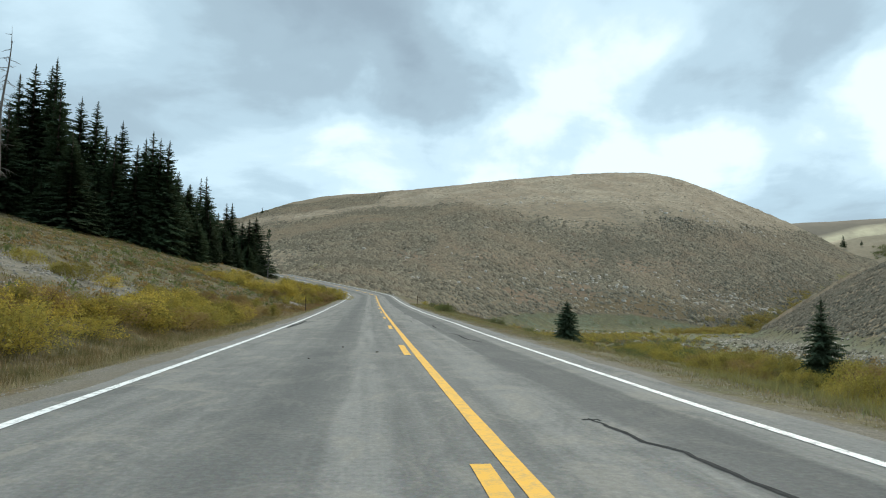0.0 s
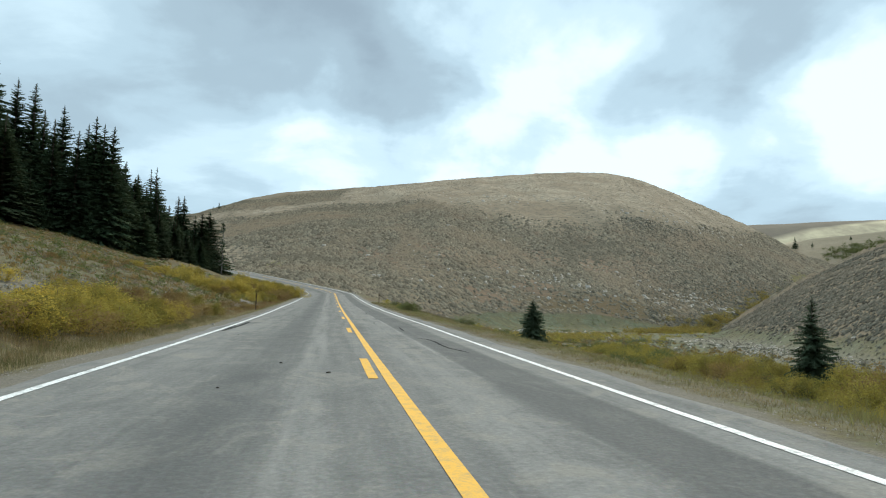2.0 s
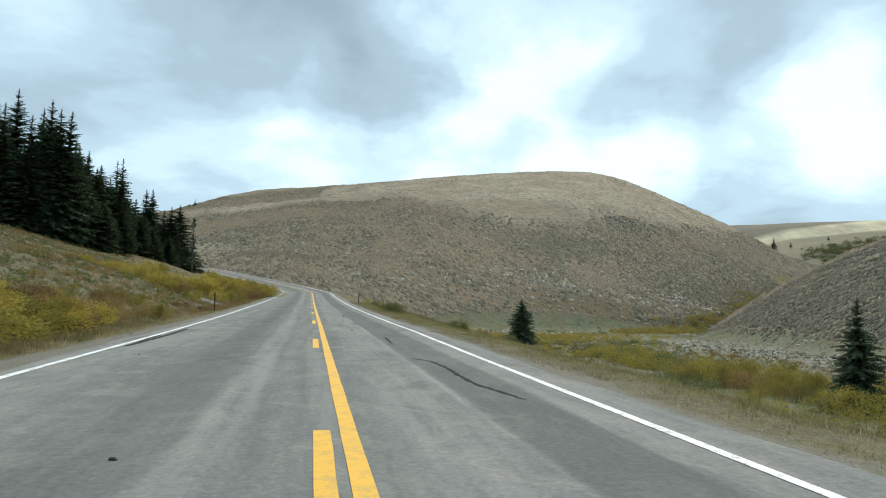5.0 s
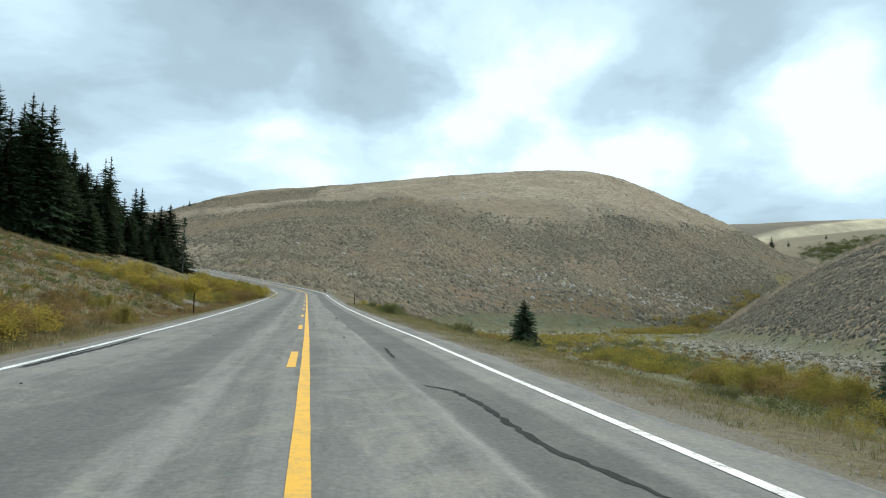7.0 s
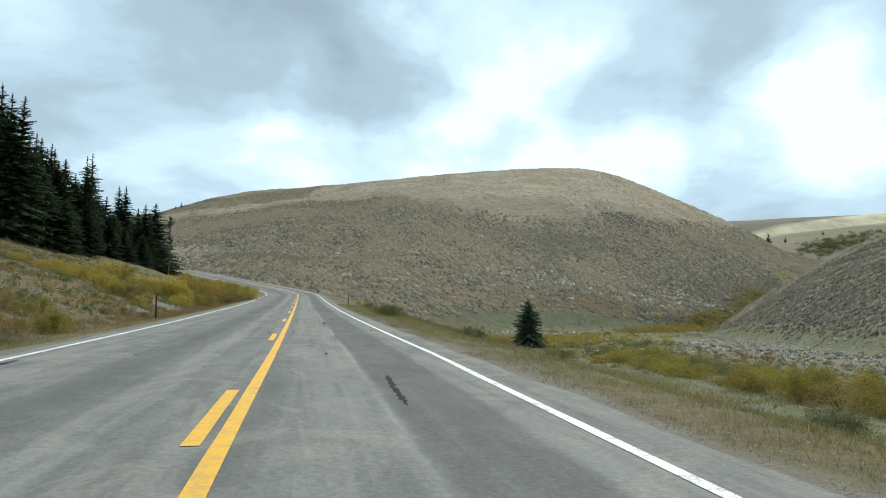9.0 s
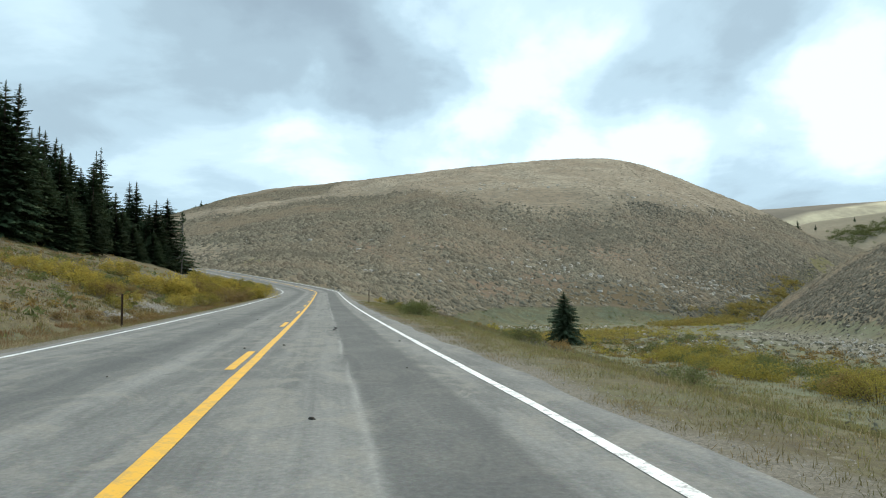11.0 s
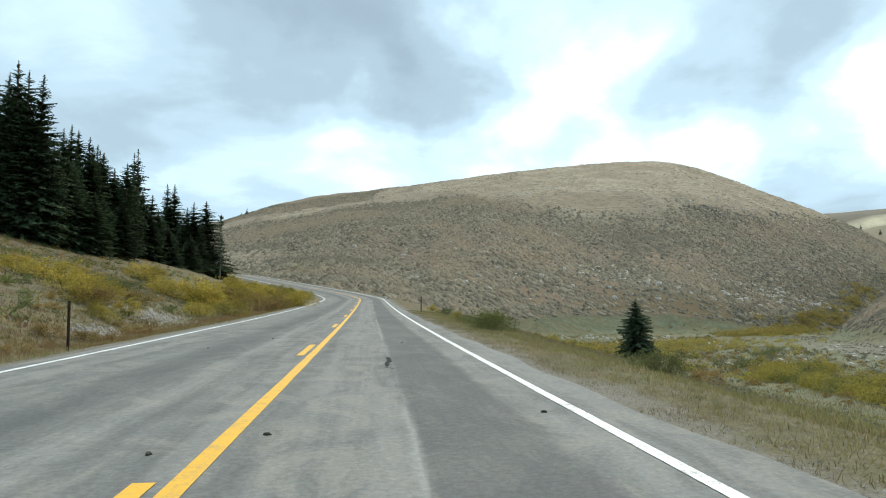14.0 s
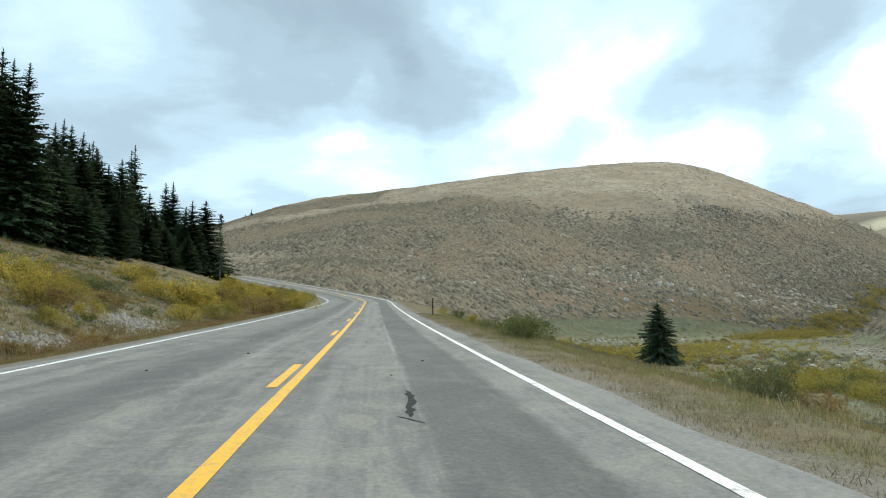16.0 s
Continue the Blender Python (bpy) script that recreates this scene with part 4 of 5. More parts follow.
herd.put("creek_spruce_a", lone_spruce(21, 8.1, 0.45, 0.15), stand(24.3, 133.8, 0, 1, 1.0, 0.05), "young bushy spruce alone on the creek meadow", "tree", "young spruces")
herd.put("creek_spruce_b", lone_spruce(22, 7.2, 0.29, 0.9), stand(29.6, 53.6, 40, 1, 1.0, 0.05), "young loose spruce among yellow willows", "tree", "young spruces")
# far trees on the skyline and in the side valley
for x, y, h in [(-151, 560, 5.6), (-155, 559, 3.2), (-147, 561, 2.4)]:
    herd.put("far_spruce", lambda: conifer(31, 8.0, 0.34, NEEDLES, 26, 0.02, 1.0, 4), stand(x, y, rng.uniform(0, 360), h / 8.0), "small distant spruce on the hill's shoulder", "tree", "distant spruces")
for x, y, h in [(506, 862, 15), (522, 850, 7), (575, 852, 6)]:
    herd.put("far_spruce", None, stand(x, y, rng.uniform(0, 360), h / 8.0), "small distant spruce in the side valley", "tree", "distant spruces")

# ---------------------------------------------------------------- willows
KINDS = {
    "gold": (GOLD_LEAF, "golden yellow willow bush in autumn leaf", 2300),
    "gold_b": (GOLD_LEAF, "yellow willow bush with thin outer twigs", 1900),
    "olive": (OLIVE_LEAF, "olive and yellow willow bush turning colour", 2300),
    "russet": (RUSSET_LEAF, "russet brown low bush, half bare", 1900),
    "green": (GREEN_LEAF, "dull green roadside bush", 2200),
}


def put_bush(kind, x, y, h, group, wide=1.0, tall=False):
    mat, label, leaves = KINDS[kind]
    form = rng.randint(2)
    key = ("willow", kind, form, tall)
    build = lambda: willow(60 + 7 * form + 3 * list(KINDS).index(kind), mat, int(leaves * (1.5 if tall else 1.0)), 1.0, 0.80 + 0.16 * form, 0.043 if tall else 0.066)
    m = pose(x, y, height(x, y) - 0.03, 0, 0, rng.uniform(0, 360)) @ Matrix.Diagonal((h * wide, h * wide * rng.uniform(0.85, 1.15), h, 1))
    herd.put(key, build, m, label, "bush", group)


def choose(*names):
    return names[rng.randint(len(names))]


# the band along the verge
for i in range(92):
    y = 4 + 37 * (i + rng.rand()) / 92
    x, yy = road_place(y, -rng.uniform(8.0, 10.6) - 0.6 * (y < 12))
    put_bush(choose("gold", "gold_b", "olive", "olive", "gold", "russet"), x, yy, rng.uniform(0.55, 1.05), "willow band beside the verge", rng.uniform(1.1, 1.6))
for i in range(16):
    x, yy = road_place(rng.uniform(41, 55), -rng.uniform(7.8, 10.5))
    put_bush(choose("russet", "olive", "russet"), x, yy, rng.uniform(0.55, 0.9), "low bushes beside the verge")
# clumps up the bank: x, y, half width, height, kind
for cx, cy, half, h, kind in [
    (-17.9, 32, 3.0, 0.9, "olive"), (-14.6, 34.5, 1.2, 0.7, "olive"), (-24.8, 80.5, 3.2, 1.5, "gold"), (-21.5, 77.5, 2.2, 1.3, "gold_b"),
    (-18.4, 73.6, 2.1, 1.15, "gold_b"), (-25.0, 89.5, 2.6, 1.2, "green"), (-35.2, 116.5, 1.6, 2.1, "gold"), (-24.3, 103, 3.6, 2.3, "gold"),
    (-23.0, 108.5, 3.0, 2.4, "gold_b"), (-17.4, 87.5, 1.8, 1.3, "gold_b"), (-17.6, 92, 1.6, 1.4, "olive"), (-31.6, 137, 4.0, 2.6, "olive"),
    (-29.0, 151, 2.6, 1.9, "olive"), (-18.4, 102, 2.2, 1.5, "russet"), (-17.6, 108, 2.0, 1.5, "russet"), (-17.0, 114, 2.4, 1.6, "gold_b"),
    (-16.3, 71, 1.2, 0.75, "olive"), (-19.7, 80.6, 1.0, 1.0, "russet"), (-28.4, 81, 2.2, 0.9, "gold_b"), (-26, 120, 3.4, 2.2, "gold"), (-23, 126, 3.4, 2.1, "gold"),
]:
    for j in range(max(2, int(half * 1.5))):
        u = rng.uniform(-1, 1)
        k2 = kind if rng.rand() < 0.7 else choose("olive", "gold_b", "russet")
        put_bush(k2, cx + u * half * 0.8, cy + rng.uniform(-0.9, 0.9), 1.15 * h * rng.uniform(0.7, 1.05) * (1 - 0.3 * abs(u)), "willow clumps on the bank", 1.2)
for i in range(9):
    k = 90 + 150 + rng.uniform(-8, 18)
    x, yy, _ = at_road(k, -rng.uniform(7.4, 13))
    put_bush(choose("olive", "gold", "green"), x, yy, rng.uniform(1.0, 1.7), "willows inside the bend")
for i in range(10):
    x, yy = road_place(rng.uniform(58, 72), -rng.uniform(7.2, 9.5))
    put_bush("russet", x, yy, rng.uniform(0.3, 0.55), "low bushes beside the verge", 1.5)
for i in range(14):
    x, yy = road_place(rng.uniform(46, 84), -rng.uniform(9.5, 24))
    put_bush(choose("russet", "olive", "green", "russet"), x, yy, rng.uniform(0.3, 0.65), "low bushes beside the verge", 1.5)
put_bush("green", -46.6, 180, 3.0, "bushes at the wood's end")
put_bush("green", -49.0, 183, 2.4, "bushes at the wood's end")

# across the road, down at the creek
CREEK = [(17.5, 14), (19.5, 26), (21.5, 36), (23.5, 45), (26, 58), (26.2, 75), (26.5, 88), (26.5, 98), (25.5, 107), (30, 117)]
for i in range(85):
    y = 14 + 62 * (i + rng.rand()) / 85
    x = float(np.interp(y, [p[1] for p in CREEK], [p[0] for p in CREEK])) + 1.3 + 8.5 * rng.rand() ** 1.3
    if math.hypot(x - 29.6, y - 53.6) < 2.0:
        continue
    put_bush(choose("olive", "olive", "olive", "olive", "olive", "russet", "olive", "green"), x, y, rng.uniform(1.3, 2.3) * (1.3 if y < 48 else 1.0), "creek willows", 1.2, True)
for i in range(12):
    y = rng.uniform(8, 40)
    x, yy = road_place(y, rng.uniform(13, 18))
    put_bush(choose("olive", "gold_b", "green"), x, yy, rng.uniform(0.7, 1.3), "creek willows", 1.1, True)
# two bushes on the outer slope, one green and one bare
for dx, dy, h in [(0.1, 0, 1.0), (0.6, 0.5, 0.85), (-0.4, 0.3, 0.75)]:
    put_bush("green", 4.7 + dx, 62.9 + dy, h, "bushes on the outer slope", 1.1, True)
put_bush("russet", 6.9, 64.2, 0.8, "bushes on the outer slope", 1.2)


# small bushes on the outer verge
for y, lat, h, kind in [(70.0, 6.6, 0.95, "green"), (71.6, 7.2, 1.05, "green"), (73.0, 7.0, 0.9, "green"), (80, 7.0, 0.6, "green"), (92, 8.0, 0.7, "olive"), (104, 8.5, 0.8, "green"), (112, 8.0, 0.7, "olive"), (30, 10.5, 0.7, "green"), (46, 9.8, 0.6, "green")]:
    x, yy = road_place(y, lat)
    put_bush(kind, x, yy, h, "small bushes on the outer verge", 1.2)

# ---------------------------------------------------------------- stones
def put_stone(x, y, s, label, group, material=None):
    f = rng.randint(5)
    m = pose(x, y, height(x, y) + 0.02 * s, rng.uniform(-12, 12), rng.uniform(-12, 12), rng.uniform(0, 360)) @ Matrix.Diagonal((s, s * rng.uniform(0.6, 1.0), s * rng.uniform(0.6, 1.0), 1))
    herd.put(("stone", f, material is None), lambda: stone(70 + f, "rock", material), m, label, "rock", group)


for (cx, cy, sx, sy), n, big in zip(STONY, (95, 45, 60), (0.28, 0.24, 0.26)):
    for i in range(n):
        put_stone(cx + rng.normal(0, 0.62 * sx), cy + rng.normal(0, 0.62 * sy), rng.uniform(0.08, big), "pale limestone block on a bare patch of bank", "stones on the bank")
for i in range(20):
    put_stone(rng.uniform(46, 84), rng.uniform(110, 190), rng.uniform(0.35, 0.95), "pale boulder at the foot of the slope", "boulders by the creek", WHITE_ROCK)
for cx, cy, n in [(66, 158, 6), (74, 172, 5), (58, 140, 6), (36, 124, 12), (44, 133, 14), (50, 141, 10)]:
    for i in range(n):
        put_stone(cx + rng.normal(0, 2.6), cy + rng.normal(0, 4), rng.uniform(0.4, 1.0), "bleached boulder heaped by the creek", "boulders by the creek", WHITE_ROCK)
for y, lat, size in [(152, 4.9, 0.7), (154, 5.3, 0.9), (156, 4.8, 0.6), (159, 5.2, 0.8), (149, 5.0, 0.5)]:
    x, yy, _ = at_road(along_of(0.95 - 0.1063 * 140, 140) + y - 140, lat)
    put_stone(x, yy, size, "pale boulder set at the outer edge of the bend", "boulders at the bend")

# ---------------------------------------------------------------- marker posts
def marker_post(h):
    post = new("marker_post")
    bm = bmesh.new()
    prof = [(-0.04, 0.0), (-0.028, 0.0), (-0.018, 0.03), (0.018, 0.03), (0.028, 0.0), (0.04, 0.0), (0.04, 0.006), (0.031, 0.006), (0.021, 0.037), (-0.021, 0.037), (-0.031, 0.006), (-0.04, 0.006)]
    rings = [[bm.verts.new((px, py, z)) for px, py in prof] for z in (-0.3, h)]
    n = len(prof)
    for i in range(n):
        bm.faces.new((rings[0][i], rings[0][(i + 1) % n], rings[1][(i + 1) % n], rings[1][i]))
    bm.faces.new(rings[1])
    me = bpy.data.meshes.new("post")
    bmesh.ops.recalc_face_normals(bm, faces=bm.faces)
    bm.to_mesh(me)
    bm.free()
    me.materials.append(RUSTY)
    shaft = new("post", me)
    shaft.parent = post
    bm = bmesh.new()
    bmesh.ops.create_cube(bm, size=1.0)
    for v in bm.verts:
        v.co = Vector((v.co.x * 0.085, v.co.y * 0.008 - 0.006, v.co.z * 0.11 + h - 0.10))
    bmesh.ops.bevel(bm, geom=bm.edges[:], offset=0.003, segments=1, affect="EDGES")
    me = bpy.data.meshes.new("reflector")
    bm.to_mesh(me)
    bm.free()
    me.materials.append(RUSTY)
    plate = new("reflector", me)
    plate.parent = post
    return tagged(plate, "small weathered reflector plate") and post


for x, y, h in [(-11.95, 59.6, 1.35), (-3.6, 95.5, 1.25)]:
    ob = marker_post(h)
    ob.matrix_basis = pose(x, y, height(x, y), 1.5, 0, 4)
    tagged(ob, "rusty steel marker post at the road's edge", "post", "marker posts")

# ---------------------------------------------------------------- tar seams and clods on the road
def on_road(x, y, lift):
    lat, along, zr = road_frame([x], [y])
    return at_road(float(along[0]), float(lat[0]), lift)


def tar_seam(points, width):
    pts = []
    for a, b in zip(points, points[1:]):
        n = max(2, int(math.dist(a, b) / 0.15))
        for i in range(n):
            t = i / n
            pts.append((a[0] + (b[0] - a[0]) * t + 0.02 * math.sin(9 * (i + a[1])), a[1] + (b[1] - a[1]) * t))
    verts, faces = [], []
    for i, (x, y) in enumerate(pts):
        q = pts[min(i + 1, len(pts) - 1)]
        o = pts[max(i - 1, 0)]
        d = Vector((q[0] - o[0], q[1] - o[1])).normalized()
        w = width * (0.55 + 0.45 * abs(math.sin(i * 0.7 + x))) * min(1, 0.3 + i / 4, 0.3 + (len(pts) - 1 - i) / 4)
        for s in (-1, 1):
            verts.append(on_road(x - s * d.y * w / 2, y + s * d.x * w / 2, 0.004))
    for i in range(len(pts) - 1):
        faces.append((2 * i, 2 * i + 1, 2 * i + 3, 2 * i + 2))
    return link_mesh("tar_seam", verts, faces, TAR, road, "black tar sealing a crack")


tar_seam([(1.55, 7.3), (1.7, 6.7), (1.8, 6.1), (2.0, 5.7), (2.1, 5.0), (2.25, 4.3), (2.5, 3.2)], 0.07)
tar_seam([(1.45, 7.2), (1.62, 7.25), (1.72, 7.05)], 0.12)
tar_seam([(0.0, 26.7), (0.4, 26.1), (0.6, 24.9), (0.7, 23.6), (0.8, 22.6), (0.9, 22.2), (1.3, 20.8)], 0.10)
tar_seam([(-3.12, 55.75), (-3.0, 54.9), (-3.0, 54.3), (-2.95, 53.5)], 0.11)
tar_seam([(-3.1, 53.7), (-2.9, 53.45), (-2.7, 53.2)], 0.06)
tar_seam([(-0.5, 34.1), (-0.42, 32.6), (-0.3, 30.9)], 0.09)
tar_seam([(-6.42, 28.4), (-6.5, 29.25), (-6.66, 30.94), (-6.85, 33.1), (-7.12, 35.2), (-7.33, 36.8)], 0.16)
tar_seam([(-6.62, 29.9), (-6.9, 31.6), (-7.02, 33.0)], 0.10)


def clod(seed):
    ob = stone(seed, "mud_clod")
    ob.data.materials[0] = MUD
    return ob


MUD = plain_material("dark_mud", (0.028, 0.024, 0.019), (0.06, 0.05, 0.04), 30, 0.9, 0.4, 0.01)
for i in range(22):
    y = 12 + 90 * rng.rand()
    lat = rng.uniform(-4.0, 3.4)
    x, yy, z = at_road(along_of(0.95 - 0.1063 * y, y), lat)
    s = rng.uniform(0.025, 0.055)
    f = rng.randint(2)
    herd.put(("clod", f), lambda: clod(90 + f), pose(x, yy, z + 0.1 * s, 0, 0, rng.uniform(0, 360)) @ Matrix.Diagonal((s * 1.3, s, s * 1.3, 1)), "small dark mud clod on the asphalt", "clod", "mud clods on the road")

# ---------------------------------------------------------------- grass and brush that nobody could count
def tufts(name, places, h0, h1, blades, material, label, spread=0.17, lean=1.15, width=0.0045):
    """Tufts of narrow blades at places (n, 2)."""
    r = np.random.RandomState(len(name) * 13 + len(places))
    places = np.asarray(places)
    n = len(places)
    z = land(places[:, 0], places[:, 1])[0]
    base = np.repeat(np.column_stack([places, z - 0.02]), blades, 0)
    m = n * blades
    base[:, :2] += r.normal(0, spread, (m, 2))
    tall = np.repeat(r.uniform(h0, h1, n), blades) * r.uniform(0.55, 1.15, m)
    a = r.uniform(0, 6.283, m)
    off = tall * lean * r.uniform(0.1, 1.0, m)
    tip = base + np.column_stack([np.cos(a) * off, np.sin(a) * off, tall])
    b = a + 1.57 + r.uniform(-0.6, 0.6, m)
    w = width * (0.7 + tall * 1.6)
    side = np.column_stack([np.cos(b) * w, np.sin(b) * w, np.zeros(m)])
    ob = soup(name, np.stack([base - side, base + side, tip], 1), material)
    return tagged(ob, label, "grass", kind="stuff")


def strip(n, y0, y1, l0, l1, seed, bias=1.0):
    """Random places in a band beside the road."""
    r = np.random.RandomState(seed)
    y = y0 + (y1 - y0) * r.rand(n) ** bias
    lat = l0 + (l1 - l0) * r.rand(n)
    x = 0.95 - 0.1063 * y
    c = math.cos(HEAD)
    s = math.sin(HEAD)
    return np.column_stack([x + lat * c, y + lat * s])


def off_stones(p):
    """Leaves bare stony patches free of grass."""
    r = np.random.RandomState(len(p))
    return p[stony(p[:, 0], p[:, 1]) < 0.25 + 0.5 * r.rand(len(p)) ** 2]


def clumped(p, size, seed, share):
    """Keeps the places where growth gathers, in clumps about size across."""
    r = np.random.RandomState(seed)
    v = waves(p[:, 0], p[:, 1], size, seed) + 0.5 * waves(p[:, 0], p[:, 1], size * 0.31, seed + 1)
    return p[v + r.normal(0, 0.18, len(p)) > np.quantile(v, 1 - share)]


tufts("dry_grass", clumped(strip(15000, 1, 100, 4.9, 14, 1, 1.25), 2.6, 81, 0.26), 0.025, 0.075, 13, STRAW, "dry straw grass on the outer verge", 0.12, 1.5, 0.005)
tufts("brown_grass", clumped(strip(30000, 2, 100, 4.6, 16, 21, 1.2), 3.4, 83, 0.88), 0.035, 0.10, 13, BANK_GRASS, "brown weeds and grass on the outer verge", 0.13, 1.6, 0.006)
tufts("basin_grass", clumped(strip(16000, 40, 125, 8.5, 32, 22, 1.0), 6.0, 87, 0.6), 0.06, 0.20, 8, GREEN_GRASS, "green grass in the hollow beside the verge", 0.16, 0.9, 0.02)
tufts("green_grass", clumped(strip(24000, 2, 100, 5.3, 19, 2, 1.15), 4.0, 85, 0.82), 0.04, 0.14, 11, GREEN_GRASS, "green grass in the ditch and on the outer verge", 0.13, 1.5, 0.007)
tufts("tall_dry_grass", strip(1200, 1, 80, 5.6, 13, 3, 1.2), 0.14, 0.26, 5, STRAW, "tall dry seed-head grass on the outer verge", 0.10, 0.9)
tufts("lush_grass", strip(900, 3, 13, 5.2, 8.5, 12), 0.15, 0.32, 7, GREEN_GRASS, "tall green grass at the outer verge", 0.14, 0.9)
tufts("tall_verge_grass", clumped(strip(5000, 3, 46, -6.5, -8.8, 13, 1.2), 1.8, 99, 0.6), 0.14, 0.34, 9, BANK_GRASS, "tall brown and straw grass before the willows", 0.10, 0.7, 0.007)
tufts("inner_verge_grass", strip(8000, 2, 128, -6.3, -9.5, 4, 1.3), 0.06, 0.18, 7, BANK_GRASS, "dry grass along the inner verge")
tufts("inner_green_grass", strip(4500, 2, 110, -6.1, -9.0, 5, 1.2), 0.06, 0.20, 7, GREEN_GRASS, "green grass along the inner verge")
tufts("inner_straw_grass", clumped(strip(7000, 2, 60, -6.0, -9.2, 14, 1.2), 2.2, 101, 0.55), 0.08, 0.24, 8, STRAW, "dry straw grass along the inner verge", 0.10, 0.8, 0.007)
tufts("red_grass", clumped(strip(7000, 50, 112, -6.7, -8.8, 6, 1.2), 2.0, 95, 0.6), 0.07, 0.22, 7, RED_GRASS, "rust-red dry weeds along the inner verge", 0.08, 0.8, 0.012)
tufts("bank_grass", clumped(off_stones(strip(30000, 6, 128, -8.5, -42, 7, 1.05)), 5.0, 89, 0.5), 0.08, 0.24, 8, BANK_GRASS, "sparse dry grass on the bank", 0.09, 0.8, 0.020)
tufts("bank_green", clumped(off_stones(strip(12000, 6, 128, -8.5, -38, 10, 1.05)), 4.2, 91, 0.4), 0.07, 0.22, 7, GREEN_GRASS, "dull green grass on the bank", 0.09, 0.8, 0.020)
tufts("wood_edge_grass", strip(9000, 50, 160, -36, -60, 23, 0.9), 0.12, 0.36, 5, BANK_GRASS, "brown grass and litter at the wood's edge", 0.2, 0.6, 0.014)
tufts("bank_weeds", clumped(off_stones(strip(12000, 6, 128, -8.5, -42, 8, 1.05)), 3.6, 93, 0.45), 0.08, 0.26, 6, RED_GRASS, "brown weeds on the bank", 0.09, 0.8, 0.018)
tufts("meadow_grass", strip(9000, 60, 190, 15, 55, 9, 1.0), 0.15, 0.4, 5, BANK_GRASS, "meadow grass by the creek", 0.4, 1.1, 0.02)


def far_bushes(name, places, h0, h1, leaves, material, label, leaf=0.13):
    """Distant bushes in one mesh: domes of loose leaf clumps."""
    r = np.random.RandomState(len(places) + len(name))
    places = np.asarray(places)
    n = len(places)
    z = land(places[:, 0], places[:, 1])[0]
    h = r.uniform(h0, h1, n)
    c = np.repeat(np.column_stack([places, z]), leaves, 0)
    hh = np.repeat(h, leaves)[:, None]
    m = n * leaves
    d = r.normal(0, 1, (m, 3))
    d /= np.linalg.norm(d, axis=1)[:, None]
    d[:, 2] = np.abs(d[:, 2])
    p = c + d * hh * np.array([1.15, 1.15, 0.95]) * (r.rand(m, 1) ** 0.45) * r.uniform(0.75, 1.1, (m, 1))
    e, f = r.normal(0, leaf, (m, 3)) * hh, r.normal(0, leaf, (m, 3)) * hh
    ob = soup(name, np.stack([p, p + e, p + f], 1), material)
    return tagged(ob, label, "bush", kind="stuff")


def drift(n, seed, x0, y0, x1, y1, sx, sy):
    """Places scattered along a line on the valley floor."""
    r = np.random.RandomState(seed)
    u = r.rand(n)
    return np.column_stack([x0 + (x1 - x0) * u + r.normal(0, sx, n), y0 + (y1 - y0) * u + r.normal(0, sy, n)])


def open_view(p):
    """Leaves out places in the gap of the willows before the young spruce."""
    x, y = p[:, 0], p[:, 1]
    u = (y - 60) / 74
    middle = 6.5 + 17.5 * u
    return p[~((x < middle + 5.5 - 2.0 * u) & (y < 137))]


r_creek = np.random.RandomState(78)
creek_y = r_creek.uniform(74, 120, 130)
creek_x = np.interp(creek_y, [p[1] for p in CREEK], [p[0] for p in CREEK]) + 1.3 + 9.0 * r_creek.rand(130) ** 1.3
creek = np.column_stack([creek_x, creek_y])
far_bushes("upper_creek_willows", creek[:85], 0.9, 1.7, 420, OLIVE_LEAF, "olive and yellow willows along the creek", 0.06)
far_bushes("upper_creek_gold", creek[85:], 0.8, 1.6, 420, GREEN_LEAF, "green willows turning yellow along the creek", 0.06)
far_bushes("stream_brush", np.vstack([drift(45, 79, 27, 122, 57, 158, 3.5, 4.5), drift(40, 80, 25, 150, 45, 185, 6, 6)]), 0.4, 1.0, 200, GREEN_LEAF, "dull green brush along the upper stream", 0.08)
far_bushes("far_gold_willows", open_view(np.vstack([strip(50, 98, 150, 26, 42, 51), drift(60, 52, 30, 165, 60, 190, 6, 6), drift(50, 62, 84, 232, 135, 292, 4, 4), drift(60, 66, 30, 140, 75, 205, 8, 9)])), 0.5, 1.25, 110, OLIVE_LEAF, "yellow-brown willows along the far creek")
far_bushes("valley_gold_willows", np.vstack([drift(80, 90, 80, 234, 118, 280, 4.5, 4), drift(110, 91, 108, 270, 150, 305, 3.5, 3.5), drift(50, 92, 150, 305, 195, 356, 2.5, 3)]), 1.2, 2.7, 150, VALLEY_GOLD, "yellow and brown willows along the valley creek", 0.11)
far_bushes("meadow_gold_brush", np.vstack([drift(110, 93, 22, 163, 60, 200, 4, 4), drift(60, 94, 20, 150, 50, 168, 3, 4)]), 0.6, 1.5, 120, VALLEY_GOLD, "yellow and brown brush along the meadow stream", 0.11)
far_bushes("far_olive_willows", open_view(np.vstack([strip(60, 98, 165, 24, 48, 53), drift(70, 54, 20, 170, 120, 280, 9, 7)])), 0.4, 1.0, 110, GREEN_LEAF, "dull green willows along the far creek")
far_bushes("far_russet_brush", open_view(np.vstack([strip(50, 96, 165, 24, 50, 56), drift(60, 57, 15, 175, 115, 262, 10, 8)])), 0.35, 0.8, 110, RUSSET_LEAF, "russet brush on the far meadow")
